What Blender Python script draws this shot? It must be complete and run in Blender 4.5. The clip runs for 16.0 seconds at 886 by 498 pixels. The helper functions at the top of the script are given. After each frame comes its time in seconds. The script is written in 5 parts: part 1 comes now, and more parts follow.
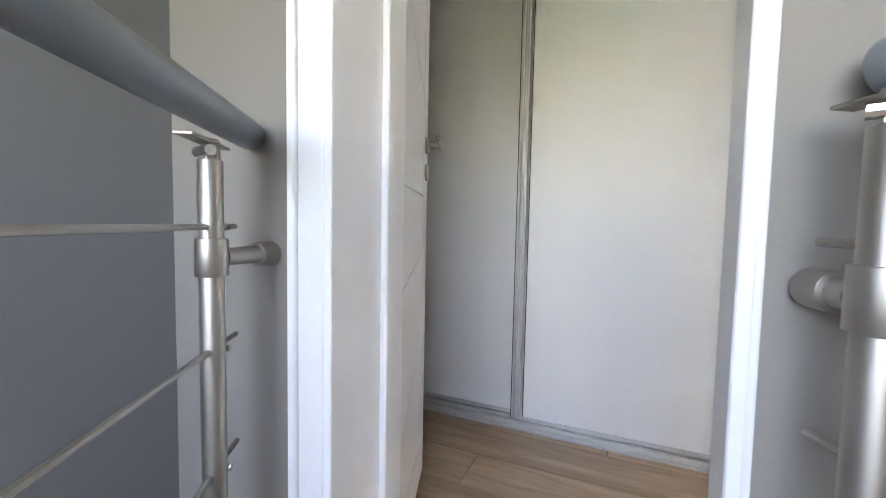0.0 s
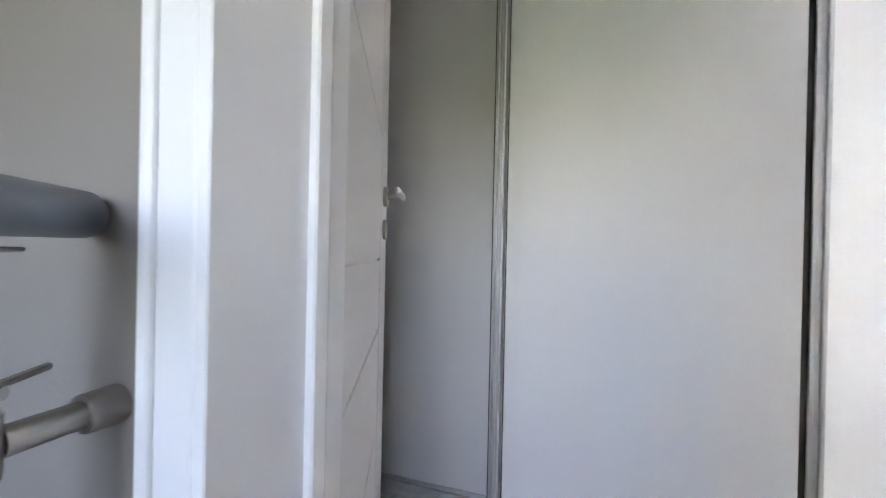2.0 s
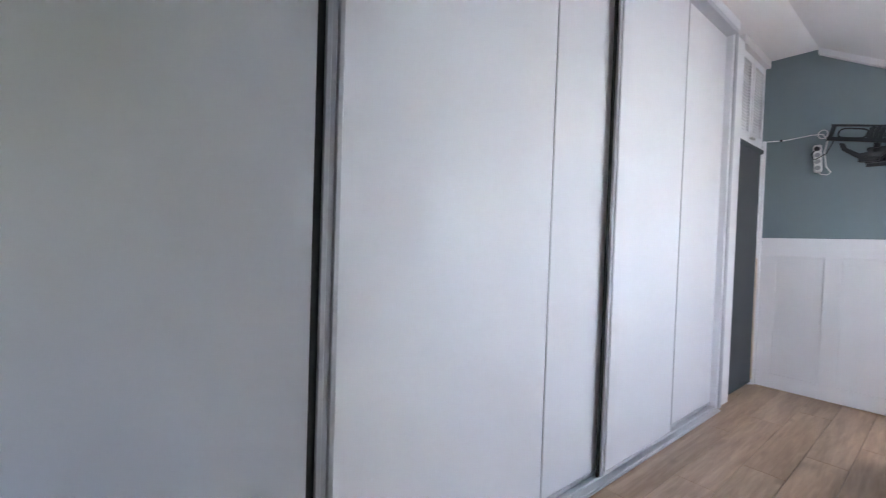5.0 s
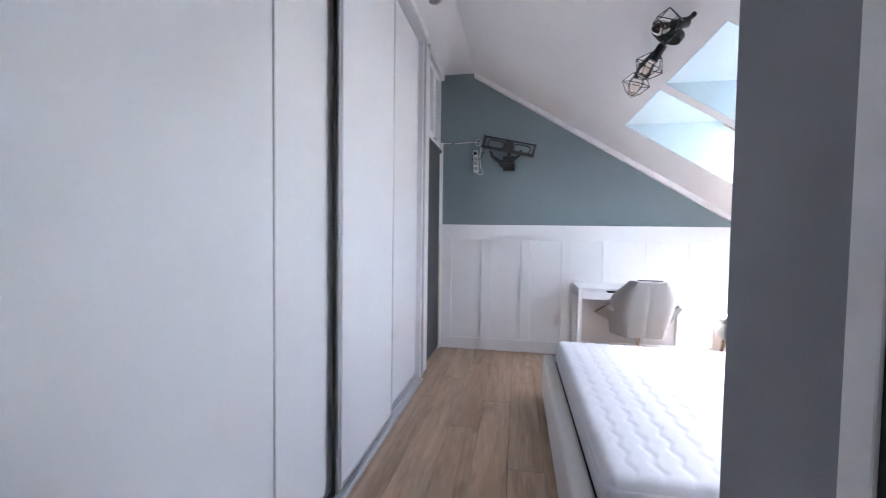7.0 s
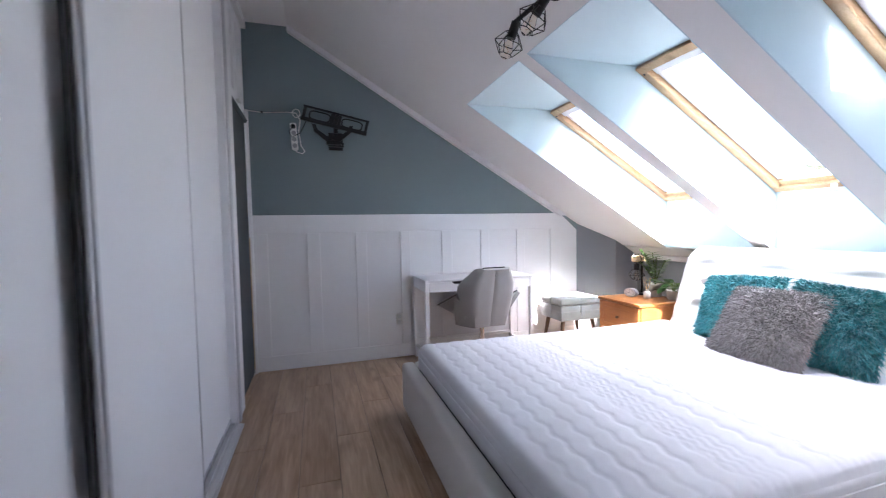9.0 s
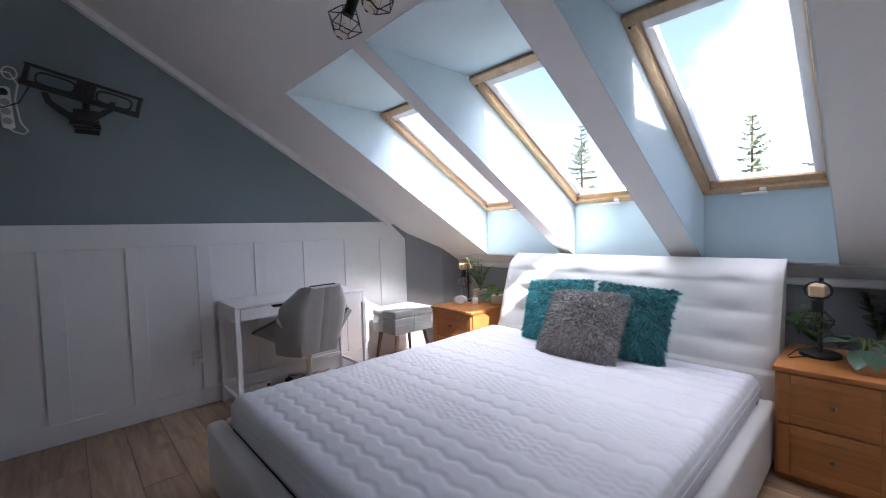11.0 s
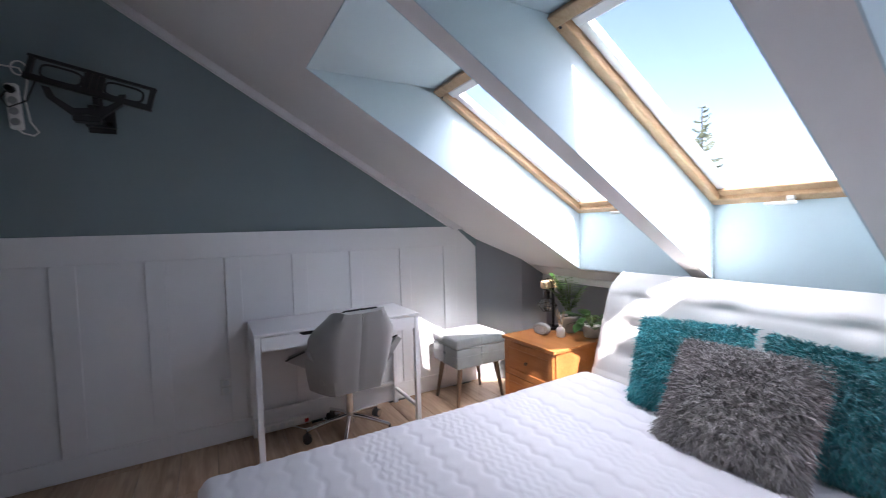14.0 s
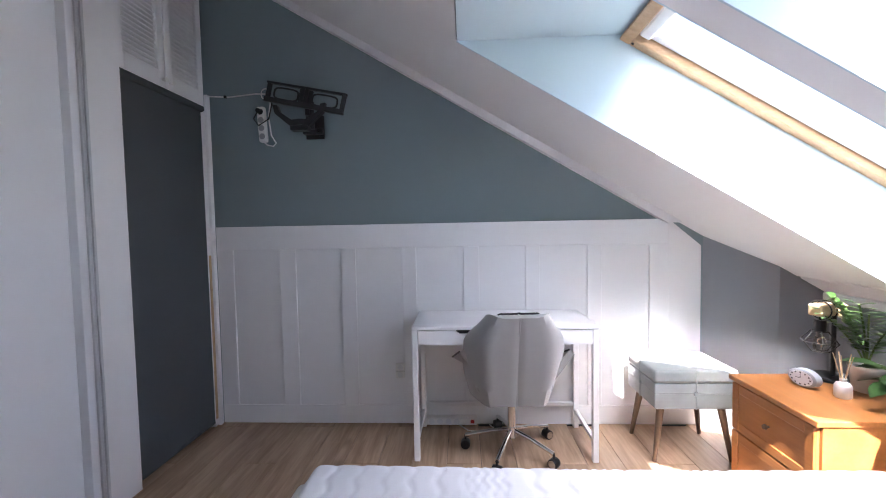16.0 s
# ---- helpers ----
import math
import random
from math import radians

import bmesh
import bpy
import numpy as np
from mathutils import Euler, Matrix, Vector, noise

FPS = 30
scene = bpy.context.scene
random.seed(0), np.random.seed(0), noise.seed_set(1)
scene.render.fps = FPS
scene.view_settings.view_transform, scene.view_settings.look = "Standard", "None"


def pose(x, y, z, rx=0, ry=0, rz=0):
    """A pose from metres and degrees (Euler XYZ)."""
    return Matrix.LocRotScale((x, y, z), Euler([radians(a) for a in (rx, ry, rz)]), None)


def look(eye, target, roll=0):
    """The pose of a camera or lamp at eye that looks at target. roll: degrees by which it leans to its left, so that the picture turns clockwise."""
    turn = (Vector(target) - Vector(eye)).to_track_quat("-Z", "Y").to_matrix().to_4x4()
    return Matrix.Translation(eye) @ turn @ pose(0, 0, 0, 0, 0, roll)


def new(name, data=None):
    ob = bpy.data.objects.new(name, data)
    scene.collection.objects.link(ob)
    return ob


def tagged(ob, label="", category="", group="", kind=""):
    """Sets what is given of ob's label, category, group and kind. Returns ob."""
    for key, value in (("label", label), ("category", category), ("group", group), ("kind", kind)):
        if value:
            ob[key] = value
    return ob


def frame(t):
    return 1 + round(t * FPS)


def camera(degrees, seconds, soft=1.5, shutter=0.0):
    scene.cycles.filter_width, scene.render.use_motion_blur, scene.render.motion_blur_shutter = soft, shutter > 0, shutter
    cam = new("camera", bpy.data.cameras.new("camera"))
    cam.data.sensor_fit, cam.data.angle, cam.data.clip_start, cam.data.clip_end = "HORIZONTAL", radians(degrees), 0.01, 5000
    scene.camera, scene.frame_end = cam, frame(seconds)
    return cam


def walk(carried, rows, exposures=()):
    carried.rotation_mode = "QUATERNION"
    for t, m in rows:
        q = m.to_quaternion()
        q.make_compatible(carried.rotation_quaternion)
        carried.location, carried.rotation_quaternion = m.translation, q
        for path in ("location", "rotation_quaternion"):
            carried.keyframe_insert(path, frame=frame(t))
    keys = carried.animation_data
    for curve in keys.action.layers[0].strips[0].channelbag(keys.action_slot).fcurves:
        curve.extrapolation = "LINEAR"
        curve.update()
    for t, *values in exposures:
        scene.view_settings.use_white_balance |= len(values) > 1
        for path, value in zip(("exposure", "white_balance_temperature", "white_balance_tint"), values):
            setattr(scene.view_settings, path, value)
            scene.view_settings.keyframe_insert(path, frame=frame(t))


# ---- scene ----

cam = camera(94.7, 16.0, soft=1.0, shutter=0.3)


def row(t, x, y, z, pitch, yaw, roll):
    return t, pose(x, y, z, 90 + pitch, 0, yaw) @ pose(0, 0, 0, 0, 0, roll)


# the clip's camera darkens as it turns from the corridor to the windows
EXPOSURES = [(0.0, 5.45, 8000, 16), (1.5, 5.2, 7600, 17), (2.0, 5.15, 7300, 18), (3.0, 4.9, 6700, 19), (4.2, 4.35, 6500, 19), (6.3, 4.0, 6400, 20), (8.0, 3.6, 6350, 21), (9.0, 3.1, 6350, 22), (10.2, 2.5, 6400, 22), (12.5, 1.85, 6300, 21), (14.0, 2.05, 6350, 22), (15.0, 2.6, 6400, 22), (16.0, 2.95, 6400, 22)]
walk(cam, [
    row(0, 1.930, 1.239, 0.822, -3.5, 113.9, 1.1),
    row(0.5, 1.853, 1.200, 0.830, -2.8, 113.6, 0.6),
    row(1, 1.788, 1.184, 0.878, -1.6, 114.2, 1.4),
    row(1.5, 1.750, 1.161, 0.929, -0.7, 113.2, 1.5),
    row(2, 1.709, 1.157, 0.936, -0.2, 109.6, 1.2),
    row(2.6, 1.581, 1.101, 0.948, -0.7, 95.7, 0.7),
    row(3, 1.493, 1.105, 0.965, -0.8, 84.3, 1.0),
    row(3.6, 1.402, 1.262, 1.142, -2.5, 76.8, 0.4),
    row(4.2, 1.250, 1.357, 1.183, -1.5, 65.8, 0.9),
    row(6.3, 0.903, 1.542, 1.286, -2.8, 26.8, 2.3),
    row(7, 0.794, 1.651, 1.246, -2.3, 10.3, 0.8),
    row(7.5, 0.763, 1.773, 1.218, -1.7, 2.0, 0.0),
    row(8, 0.678, 1.934, 1.197, -1.6, -5.7, -0.8),
    row(8.5, 0.606, 2.128, 1.159, -1.7, -10.5, -1.6),
    row(9, 0.500, 2.246, 1.191, -2.8, -17.2, -1.1),
    row(9.5, 0.502, 2.471, 1.161, -2.5, -25.6, -1.4),
    row(10, 0.446, 2.563, 1.211, -3.0, -34.0, -1.7),
    row(12.5, 0.887, 2.666, 1.254, -2.1, -45.6, -2.0),
    row(13, 0.993, 2.826, 1.304, -3.0, -44.8, -2.3),
    row(13.5, 1.071, 2.964, 1.310, -2.8, -39.1, -1.8),
    row(14, 1.172, 3.077, 1.316, -2.8, -29.7, -1.7),
    row(14.5, 1.307, 3.070, 1.269, -2.2, -17.7, -1.5),
    row(15, 1.392, 3.176, 1.296, -2.9, -9.0, -1.8),
    row(15.5, 1.479, 3.288, 1.359, -4.1, -2.1, -1.5),
    row(16, 1.649, 3.324, 1.291, -2.7, 2.9, -1.1),
], EXPOSURES)

# ---- light ----
SUN_EL, SUN_AZ = 51.6, -95.4          # degrees above the horizon; from +x towards +y
world = bpy.data.worlds.new("sky")
scene.world = world
world.use_nodes = True
wn, wl = world.node_tree.nodes, world.node_tree.links
sky = wn.new("ShaderNodeTexSky")
sky.sky_type, sky.sun_disc = "NISHITA", False
sky.sun_elevation, sky.sun_rotation = radians(SUN_EL), radians(90 - SUN_AZ)
cloud_place = wn.new("ShaderNodeTexCoord")
cloud = wn.new("ShaderNodeTexNoise")
cloud.inputs["Scale"].default_value, cloud.inputs["Detail"].default_value = 3.5, 7
cloud_ramp = wn.new("ShaderNodeValToRGB")
cloud_ramp.color_ramp.elements[0].position, cloud_ramp.color_ramp.elements[1].position = 0.55, 0.80
cloud_mix = wn.new("ShaderNodeMixRGB")
cloud_mix.inputs[2].default_value = (5.5, 5.9, 6.5, 1)
wl.new(cloud_place.outputs["Generated"], cloud.inputs["Vector"])
wl.new(cloud.outputs["Fac"], cloud_ramp.inputs["Fac"])
wl.new(cloud_ramp.outputs["Color"], cloud_mix.inputs[0])
wl.new(sky.outputs["Color"], cloud_mix.inputs[1])
wl.new(cloud_mix.outputs["Color"], wn["Background"].inputs["Color"])
wn["Background"].inputs["Strength"].default_value = 0.095

sun = new("sun", bpy.data.lights.new("sun", "SUN"))
sun.data.energy, sun.data.angle, sun.data.color = 5.0, radians(0.5), (1.0, 0.96, 0.90)
ce, se = math.cos(radians(SUN_EL)), math.sin(radians(SUN_EL))
sun.matrix_world = look((0, 0, 0), (-ce * math.cos(radians(SUN_AZ)), -ce * math.sin(radians(SUN_AZ)), -se))

# added area lamp, boosts the sky's light coming through the roof windows
lamp = new("sky_fill", bpy.data.lights.new("sky_fill", "AREA"))
lamp.data.shape, lamp.data.size, lamp.data.size_y = "RECTANGLE", 2.6, 1.3
lamp.data.energy, lamp.data.color = 26.0, (0.92, 0.96, 1.0)
lamp.matrix_world = look((3.05, 4.07, 3.7), (1.2, 4.07, 2.3))
# added fill lamp for the landing, unseen behind the start; no window is known there
lamp = new("stairwell_fill", bpy.data.lights.new("stairwell_fill", "AREA"))
lamp.data.shape, lamp.data.size, lamp.data.size_y = "RECTANGLE", 1.5, 1.3
lamp.data.energy, lamp.data.color = 0.24, (1.0, 0.97, 0.95)
lamp.matrix_world = look((3.57, 1.3, 1.75), (1.4, 1.2, 1.0))

# ---- plan ----
WALL_Y = 6.0                                   # gable wall
SA, SB, SD = 3.112, 0.5966, 0.45              # slope: z = SA - SB x; depth of the window reveals, upright
KINK_X, CEIL_Z = 0.318, 2.922
WIN_Y = ((4.375, 5.215), (3.555, 4.283), (2.745, 3.385))
WIN_X0, WIN_X1 = 1.63, 3.565                   # reveals, top and bottom
NEAR_Y = 2.50                                  # near wall of the bedroom
DOOR_X0, DOOR_X1 = 1.22, 1.42                  # wall with the entrance door


def slope(x):
    return SA - SB * x


# ---- materials ----
def material(name, color, rough=0.5, metal=0.0, vary=0.06, scale=6.0, bump=0.0, bump_scale=60.0, stretch=(1, 1, 1), spec=0.5, coat=0.0, sheen=0.0, island=0.0):
    m = bpy.data.materials.new(name)
    m.use_nodes = True
    n, l = m.node_tree.nodes, m.node_tree.links
    b = n["Principled BSDF"]
    b.inputs["Roughness"].default_value, b.inputs["Metallic"].default_value = rough, metal
    b.inputs["Specular IOR Level"].default_value = spec
    b.inputs["Coat Weight"].default_value = coat
    b.inputs["Sheen Weight"].default_value = sheen
    tc, mp = n.new("ShaderNodeTexCoord"), n.new("ShaderNodeMapping")
    mp.inputs["Scale"].default_value = stretch
    l.new(tc.outputs["Object"], mp.inputs["Vector"])
    big, fine = n.new("ShaderNodeTexNoise"), n.new("ShaderNodeTexNoise")
    big.inputs["Scale"].default_value, big.inputs["Detail"].default_value = scale, 5
    fine.inputs["Scale"].default_value, fine.inputs["Detail"].default_value = bump_scale, 6
    l.new(mp.outputs["Vector"], big.inputs["Vector"])
    l.new(mp.outputs["Vector"], fine.inputs["Vector"])
    mix = n.new("ShaderNodeMixRGB")
    mix.inputs[1].default_value = (*[c * (1 - vary) for c in color], 1)
    mix.inputs[2].default_value = (*[min(1, c * (1 + vary)) for c in color], 1)
    both = n.new("ShaderNodeMath")
    both.operation = "MULTIPLY_ADD"
    both.inputs[1].default_value = 0.35
    l.new(fine.outputs["Fac"], both.inputs[0])
    half = n.new("ShaderNodeMath")
    half.operation = "MULTIPLY_ADD"
    half.inputs[1].default_value, half.inputs[2].default_value = 1.6, -0.47
    l.new(big.outputs["Fac"], half.inputs[0])
    l.new(half.outputs[0], both.inputs[2])
    l.new(both.outputs[0], mix.inputs[0])
    last = mix.outputs["Color"]
    if island:
        info, hsv = n.new("ShaderNodeObjectInfo"), n.new("ShaderNodeHueSaturation")
        geo = n.new("ShaderNodeNewGeometry")
        add, rng = n.new("ShaderNodeMath"), n.new("ShaderNodeMapRange")
        add.operation = "ADD"
        l.new(info.outputs["Random"], add.inputs[0])
        l.new(geo.outputs["Random Per Island"], add.inputs[1])
        rng.inputs["From Max"].default_value = 2.0
        rng.inputs["To Min"].default_value, rng.inputs["To Max"].default_value = 1 - island, 1 + island
        l.new(add.outputs[0], rng.inputs["Value"])
        l.new(rng.outputs[0], hsv.inputs["Value"])
        l.new(last, hsv.inputs["Color"])
        last = hsv.outputs["Color"]
    l.new(last, b.inputs["Base Color"])
    wear = n.new("ShaderNodeMapRange")
    wear.inputs["To Min"].default_value, wear.inputs["To Max"].default_value = max(0.02, rough - 0.06), min(1, rough + 0.08)
    l.new(big.outputs["Fac"], wear.inputs["Value"])
    l.new(wear.outputs[0], b.inputs["Roughness"])
    if bump:
        bp = n.new("ShaderNodeBump")
        bp.inputs["Strength"].default_value, bp.inputs["Distance"].default_value = bump, 0.004
        l.new(fine.outputs["Fac"], bp.inputs["Height"])
        l.new(bp.outputs["Normal"], b.inputs["Normal"])
    return m


def wood(name, light, dark, rough=0.4, along="y", size=1.0, island=0.12):
    m = bpy.data.materials.new(name)
    m.use_nodes = True
    n, l = m.node_tree.nodes, m.node_tree.links
    b = n["Principled BSDF"]
    tc, mp = n.new("ShaderNodeTexCoord"), n.new("ShaderNodeMapping")
    info, comb, addv = n.new("ShaderNodeObjectInfo"), n.new("ShaderNodeCombineXYZ"), n.new("ShaderNodeVectorMath")
    mul = n.new("ShaderNodeMath")
    mul.operation = "MULTIPLY"
    mul.inputs[1].default_value = 37.0
    l.new(info.outputs["Random"], mul.inputs[0])
    for i in range(3):
        l.new(mul.outputs[0], comb.inputs[i])
    l.new(tc.outputs["Object"], addv.inputs[0])
    l.new(comb.outputs[0], addv.inputs[1])
    k = {"x": (1.2, 14, 14), "y": (14, 1.2, 14), "z": (14, 14, 1.2)}[along]
    mp.inputs["Scale"].default_value = [v * size for v in k]
    l.new(addv.outputs[0], mp.inputs["Vector"])
    grain, figure, knots = n.new("ShaderNodeTexNoise"), n.new("ShaderNodeTexNoise"), n.new("ShaderNodeTexNoise")
    grain.inputs["Scale"].default_value, grain.inputs["Detail"].default_value, grain.inputs["Distortion"].default_value = 5.0, 9, 0.6
    figure.inputs["Scale"].default_value, figure.inputs["Detail"].default_value, figure.inputs["Distortion"].default_value = 0.7, 4, 1.5
    l.new(mp.outputs["Vector"], grain.inputs["Vector"])
    l.new(mp.outputs["Vector"], figure.inputs["Vector"])
    knots.inputs["Scale"].default_value = 3.2
    km = n.new("ShaderNodeMapping")
    km.inputs["Scale"].default_value = {"x": (0.8, 2.2, 2.2), "y": (2.2, 0.8, 2.2), "z": (2.2, 2.2, 0.8)}[along]
    l.new(addv.outputs[0], km.inputs["Vector"])
    l.new(km.outputs["Vector"], knots.inputs["Vector"])
    kr = n.new("ShaderNodeValToRGB")
    kr.color_ramp.elements[0].position, kr.color_ramp.elements[1].position = 0.66, 0.76
    l.new(knots.outputs["Fac"], kr.inputs["Fac"])
    add = n.new("ShaderNodeMath")
    add.operation = "MULTIPLY_ADD"
    add.inputs[1].default_value = 0.5
    hf = n.new("ShaderNodeMath")
    hf.operation = "MULTIPLY"
    hf.inputs[1].default_value = 0.55
    l.new(figure.outputs["Fac"], hf.inputs[0])
    l.new(grain.outputs["Fac"], add.inputs[0])
    l.new(hf.outputs[0], add.inputs[2])
    ramp = n.new("ShaderNodeValToRGB")
    ramp.color_ramp.elements[0].position, ramp.color_ramp.elements[1].position = 0.36, 0.68
    ramp.color_ramp.elements[0].color, ramp.color_ramp.elements[1].color = (*dark, 1), (*light, 1)
    l.new(add.outputs[0], ramp.inputs["Fac"])
    km2 = n.new("ShaderNodeMixRGB")
    km2.inputs[2].default_value = (*[c * 0.5 for c in dark], 1)
    kf = n.new("ShaderNodeMath")
    kf.operation = "MULTIPLY"
    kf.inputs[1].default_value = 0.55
    l.new(kr.outputs["Color"], kf.inputs[0])
    l.new(kf.outputs[0], km2.inputs[0])
    l.new(ramp.outputs["Color"], km2.inputs[1])
    hsv, rng = n.new("ShaderNodeHueSaturation"), n.new("ShaderNodeMapRange")
    rng.inputs["To Min"].default_value, rng.inputs["To Max"].default_value = 1 - island, 1 + island
    l.new(info.outputs["Random"], rng.inputs["Value"])
    l.new(rng.outputs[0], hsv.inputs["Value"])
    l.new(km2.outputs["Color"], hsv.inputs["Color"])
    l.new(hsv.outputs["Color"], b.inputs["Base Color"])
    rr = n.new("ShaderNodeMapRange")
    rr.inputs["To Min"].default_value, rr.inputs["To Max"].default_value = rough - 0.08, rough + 0.12
    l.new(grain.outputs["Fac"], rr.inputs["Value"])
    l.new(rr.outputs[0], b.inputs["Roughness"])
    bp = n.new("ShaderNodeBump")
    bp.inputs["Strength"].default_value, bp.inputs["Distance"].default_value = 0.15, 0.002
    l.new(grain.outputs["Fac"], bp.inputs["Height"])
    l.new(bp.outputs["Normal"], b.inputs["Normal"])
    return m


M_WHITE = material("white_paint", (0.80, 0.79, 0.78), 0.6, vary=0.02, scale=2, bump=0.12, bump_scale=180)
M_TRIM = material("white_lacquer_trim", (0.82, 0.82, 0.83), 0.35, vary=0.015, scale=3)
M_PANEL = material("white_wardrobe_board", (0.78, 0.79, 0.81), 0.52, vary=0.02, scale=1.5, bump=0.03, bump_scale=300)
M_ALU = material("brushed_aluminium", (0.60, 0.61, 0.63), 0.38, 0.45, vary=0.05, scale=4, stretch=(8, 8, 0.4))
# black for seams and door gasket, also paints the shade in wardrobe gaps
M_GAP = material("black_gap_shade_and_gasket", (0.012, 0.013, 0.015), 0.6)
M_BLUE = material("grey_blue_wall_paint", (0.21, 0.272, 0.286), 0.75, vary=0.03, scale=2, bump=0.15, bump_scale=160)
M_PALE = material("pale_blue_paint", (0.55, 0.675, 0.725), 0.7, vary=0.02, scale=2, bump=0.12, bump_scale=160)
M_GREY = material("grey_wall_paint", (0.27, 0.285, 0.305), 0.75, vary=0.03, scale=2, bump=0.15, bump_scale=160)
M_TAUPE = material("taupe_wall_paint", (0.255, 0.232, 0.215), 0.8, vary=0.06, scale=1.4, bump=0.2, bump_scale=140)
M_TAUPE_DARK = material("dark_grey_wall_paint", (0.20, 0.198, 0.20), 0.8, vary=0.05, scale=1.2, bump=0.2, bump_scale=140)
M_STEEL = material("satin_stainless_steel", (0.42, 0.39, 0.355), 0.45, 1.0, vary=0.05, scale=8, stretch=(6, 6, 1))
M_CHROME = material("chrome", (0.75, 0.75, 0.76), 0.08, 1.0, vary=0.02)
M_RAIL = material("grey_powder_coated_rail", (0.20, 0.225, 0.25), 0.38, vary=0.03, scale=9, bump=0.05, bump_scale=400)
M_BLACK = material("black_metal", (0.018, 0.018, 0.02), 0.45, 0.3, vary=0.1)
M_MOUNT = material("worn_black_steel", (0.035, 0.037, 0.04), 0.45, 0.5, vary=0.15, scale=20)
M_PLASTIC = material("white_plastic", (0.78, 0.78, 0.76), 0.35, vary=0.02)
M_DARKHOLE = material("dark_recess", (0.02, 0.02, 0.02), 0.8)
M_RED = material("red_switch", (0.45, 0.02, 0.02), 0.35)
M_LEATHER = material("white_faux_leather", (0.646, 0.637, 0.620), 0.38, vary=0.03, scale=3, bump=0.12, bump_scale=350)
M_FABRIC = material("white_knit_fabric", (0.663, 0.663, 0.697), 0.9, vary=0.03, scale=8, bump=0.5, bump_scale=420, sheen=0.3)
M_VELVET = material("light_grey_velvet", (0.31, 0.305, 0.30), 0.85, vary=0.06, scale=7, bump=0.15, bump_scale=300, sheen=0.6)
M_STOOL = material("grey_green_velvet", (0.24, 0.275, 0.28), 0.8, vary=0.2, scale=9, bump=0.15, bump_scale=260, sheen=0.7)
M_BLIND = material("charcoal_blind_fabric", (0.075, 0.085, 0.092), 0.9, vary=0.06, scale=3, bump=0.15, bump_scale=300)
M_TEAL = material("teal_shag", (0.04, 0.33, 0.36), 0.75, vary=0.25, scale=10, island=0.5, sheen=0.4)
M_SHAG = material("grey_shag", (0.30, 0.28, 0.27), 0.75, vary=0.25, scale=10, island=0.6, sheen=0.4)
M_LEAF = material("glossy_green_leaf", (0.055, 0.135, 0.035), 0.32, vary=0.3, scale=14, island=0.35)
M_LEAF_PALE = material("blue_green_leaf", (0.10, 0.19, 0.13), 0.4, vary=0.25, scale=14, island=0.3)
M_STEM = material("green_stem", (0.10, 0.16, 0.04), 0.5)
M_POT = material("pale_ceramic", (0.62, 0.60, 0.57), 0.4, vary=0.08, scale=12)
M_SOIL = material("dark_soil", (0.03, 0.022, 0.016), 0.95, vary=0.3, scale=30, bump=0.6)
M_CLOCK = material("grey_clock_plastic", (0.34, 0.35, 0.36), 0.4)
M_DIAL = material("clock_dial", (0.70, 0.71, 0.72), 0.4)
M_NEEDLE = material("conifer_needles", (0.17, 0.20, 0.125), 0.7, vary=0.35, scale=3, island=0.4)
M_BARK = material("conifer_bark", (0.10, 0.075, 0.05), 0.9, vary=0.3, scale=12, bump=0.5)
M_GRASS = material("grass_ground", (0.07, 0.11, 0.035), 0.95, vary=0.4, scale=0.4, bump=0.4)
M_OAK = wood("oak_laminate", (0.50, 0.35, 0.235), (0.28, 0.175, 0.105), 0.38, "y", 0.8, 0.10)
M_PINE = wood("pine_window_frame", (0.62, 0.42, 0.25), (0.50, 0.31, 0.165), 0.4, "x", 1.5, 0.05)
M_ALDER = wood("orange_alder_veneer", (0.47, 0.195, 0.062), (0.36, 0.135, 0.036), 0.32, "y", 0.8, 0.04)
M_LEG = wood("brown_wood_leg", (0.19, 0.12, 0.075), (0.10, 0.062, 0.04), 0.4, "z", 1.5, 0.06)
M_BLOCK = wood("pale_wood_block", (0.62, 0.45, 0.28), (0.47, 0.31, 0.17), 0.5, "y", 1.5, 0.05)


def glass(name, rough=0.0, tint=(1, 1, 1)):
    m = bpy.data.materials.new(name)
    m.use_nodes = True
    b = m.node_tree.nodes["Principled BSDF"]
    b.inputs["Base Color"].default_value = (*tint, 1)
    b.inputs["Transmission Weight"].default_value = 1.0
    b.inputs["Roughness"].default_value = rough
    b.inputs["IOR"].default_value = 1.1
    return m


M_GLASS = glass("window_glass")
M_BULB = glass("bulb_glass", 0.03, (1.0, 0.93, 0.85))


# ---- building blocks ----
BASES = {}


def thing(name, base=(0, 0, 0), label="", category="", group="", kind=""):
    ob = new(name)
    ob.empty_display_size = 0.1
    ob.location = base
    BASES[ob.name] = Vector(base)
    return tagged(ob, label, category, group, kind)


def link_mesh(name, bm, mat, shift=Vector((0, 0, 0)), smooth=False):
    bmesh.ops.translate(bm, verts=bm.verts, vec=-shift)
    bmesh.ops.recalc_face_normals(bm, faces=bm.faces)
    me = bpy.data.meshes.new(name)
    bm.to_mesh(me)
    bm.free()
    for m in (mat if isinstance(mat, (list, tuple)) else [mat]):
        me.materials.append(m)
    if smooth:
        for p in me.polygons:
            p.use_smooth = True
        try:
            me.set_sharp_from_angle(angle=radians(42))
        except Exception:
            pass
    return new(name, me)


def part(name, bm, mat, parent, label="", smooth=False):
    base = BASES[parent.name]
    ob = link_mesh(name, bm, mat, base, smooth)
    ob.parent = parent
    BASES[ob.name] = base
    return tagged(ob, label)


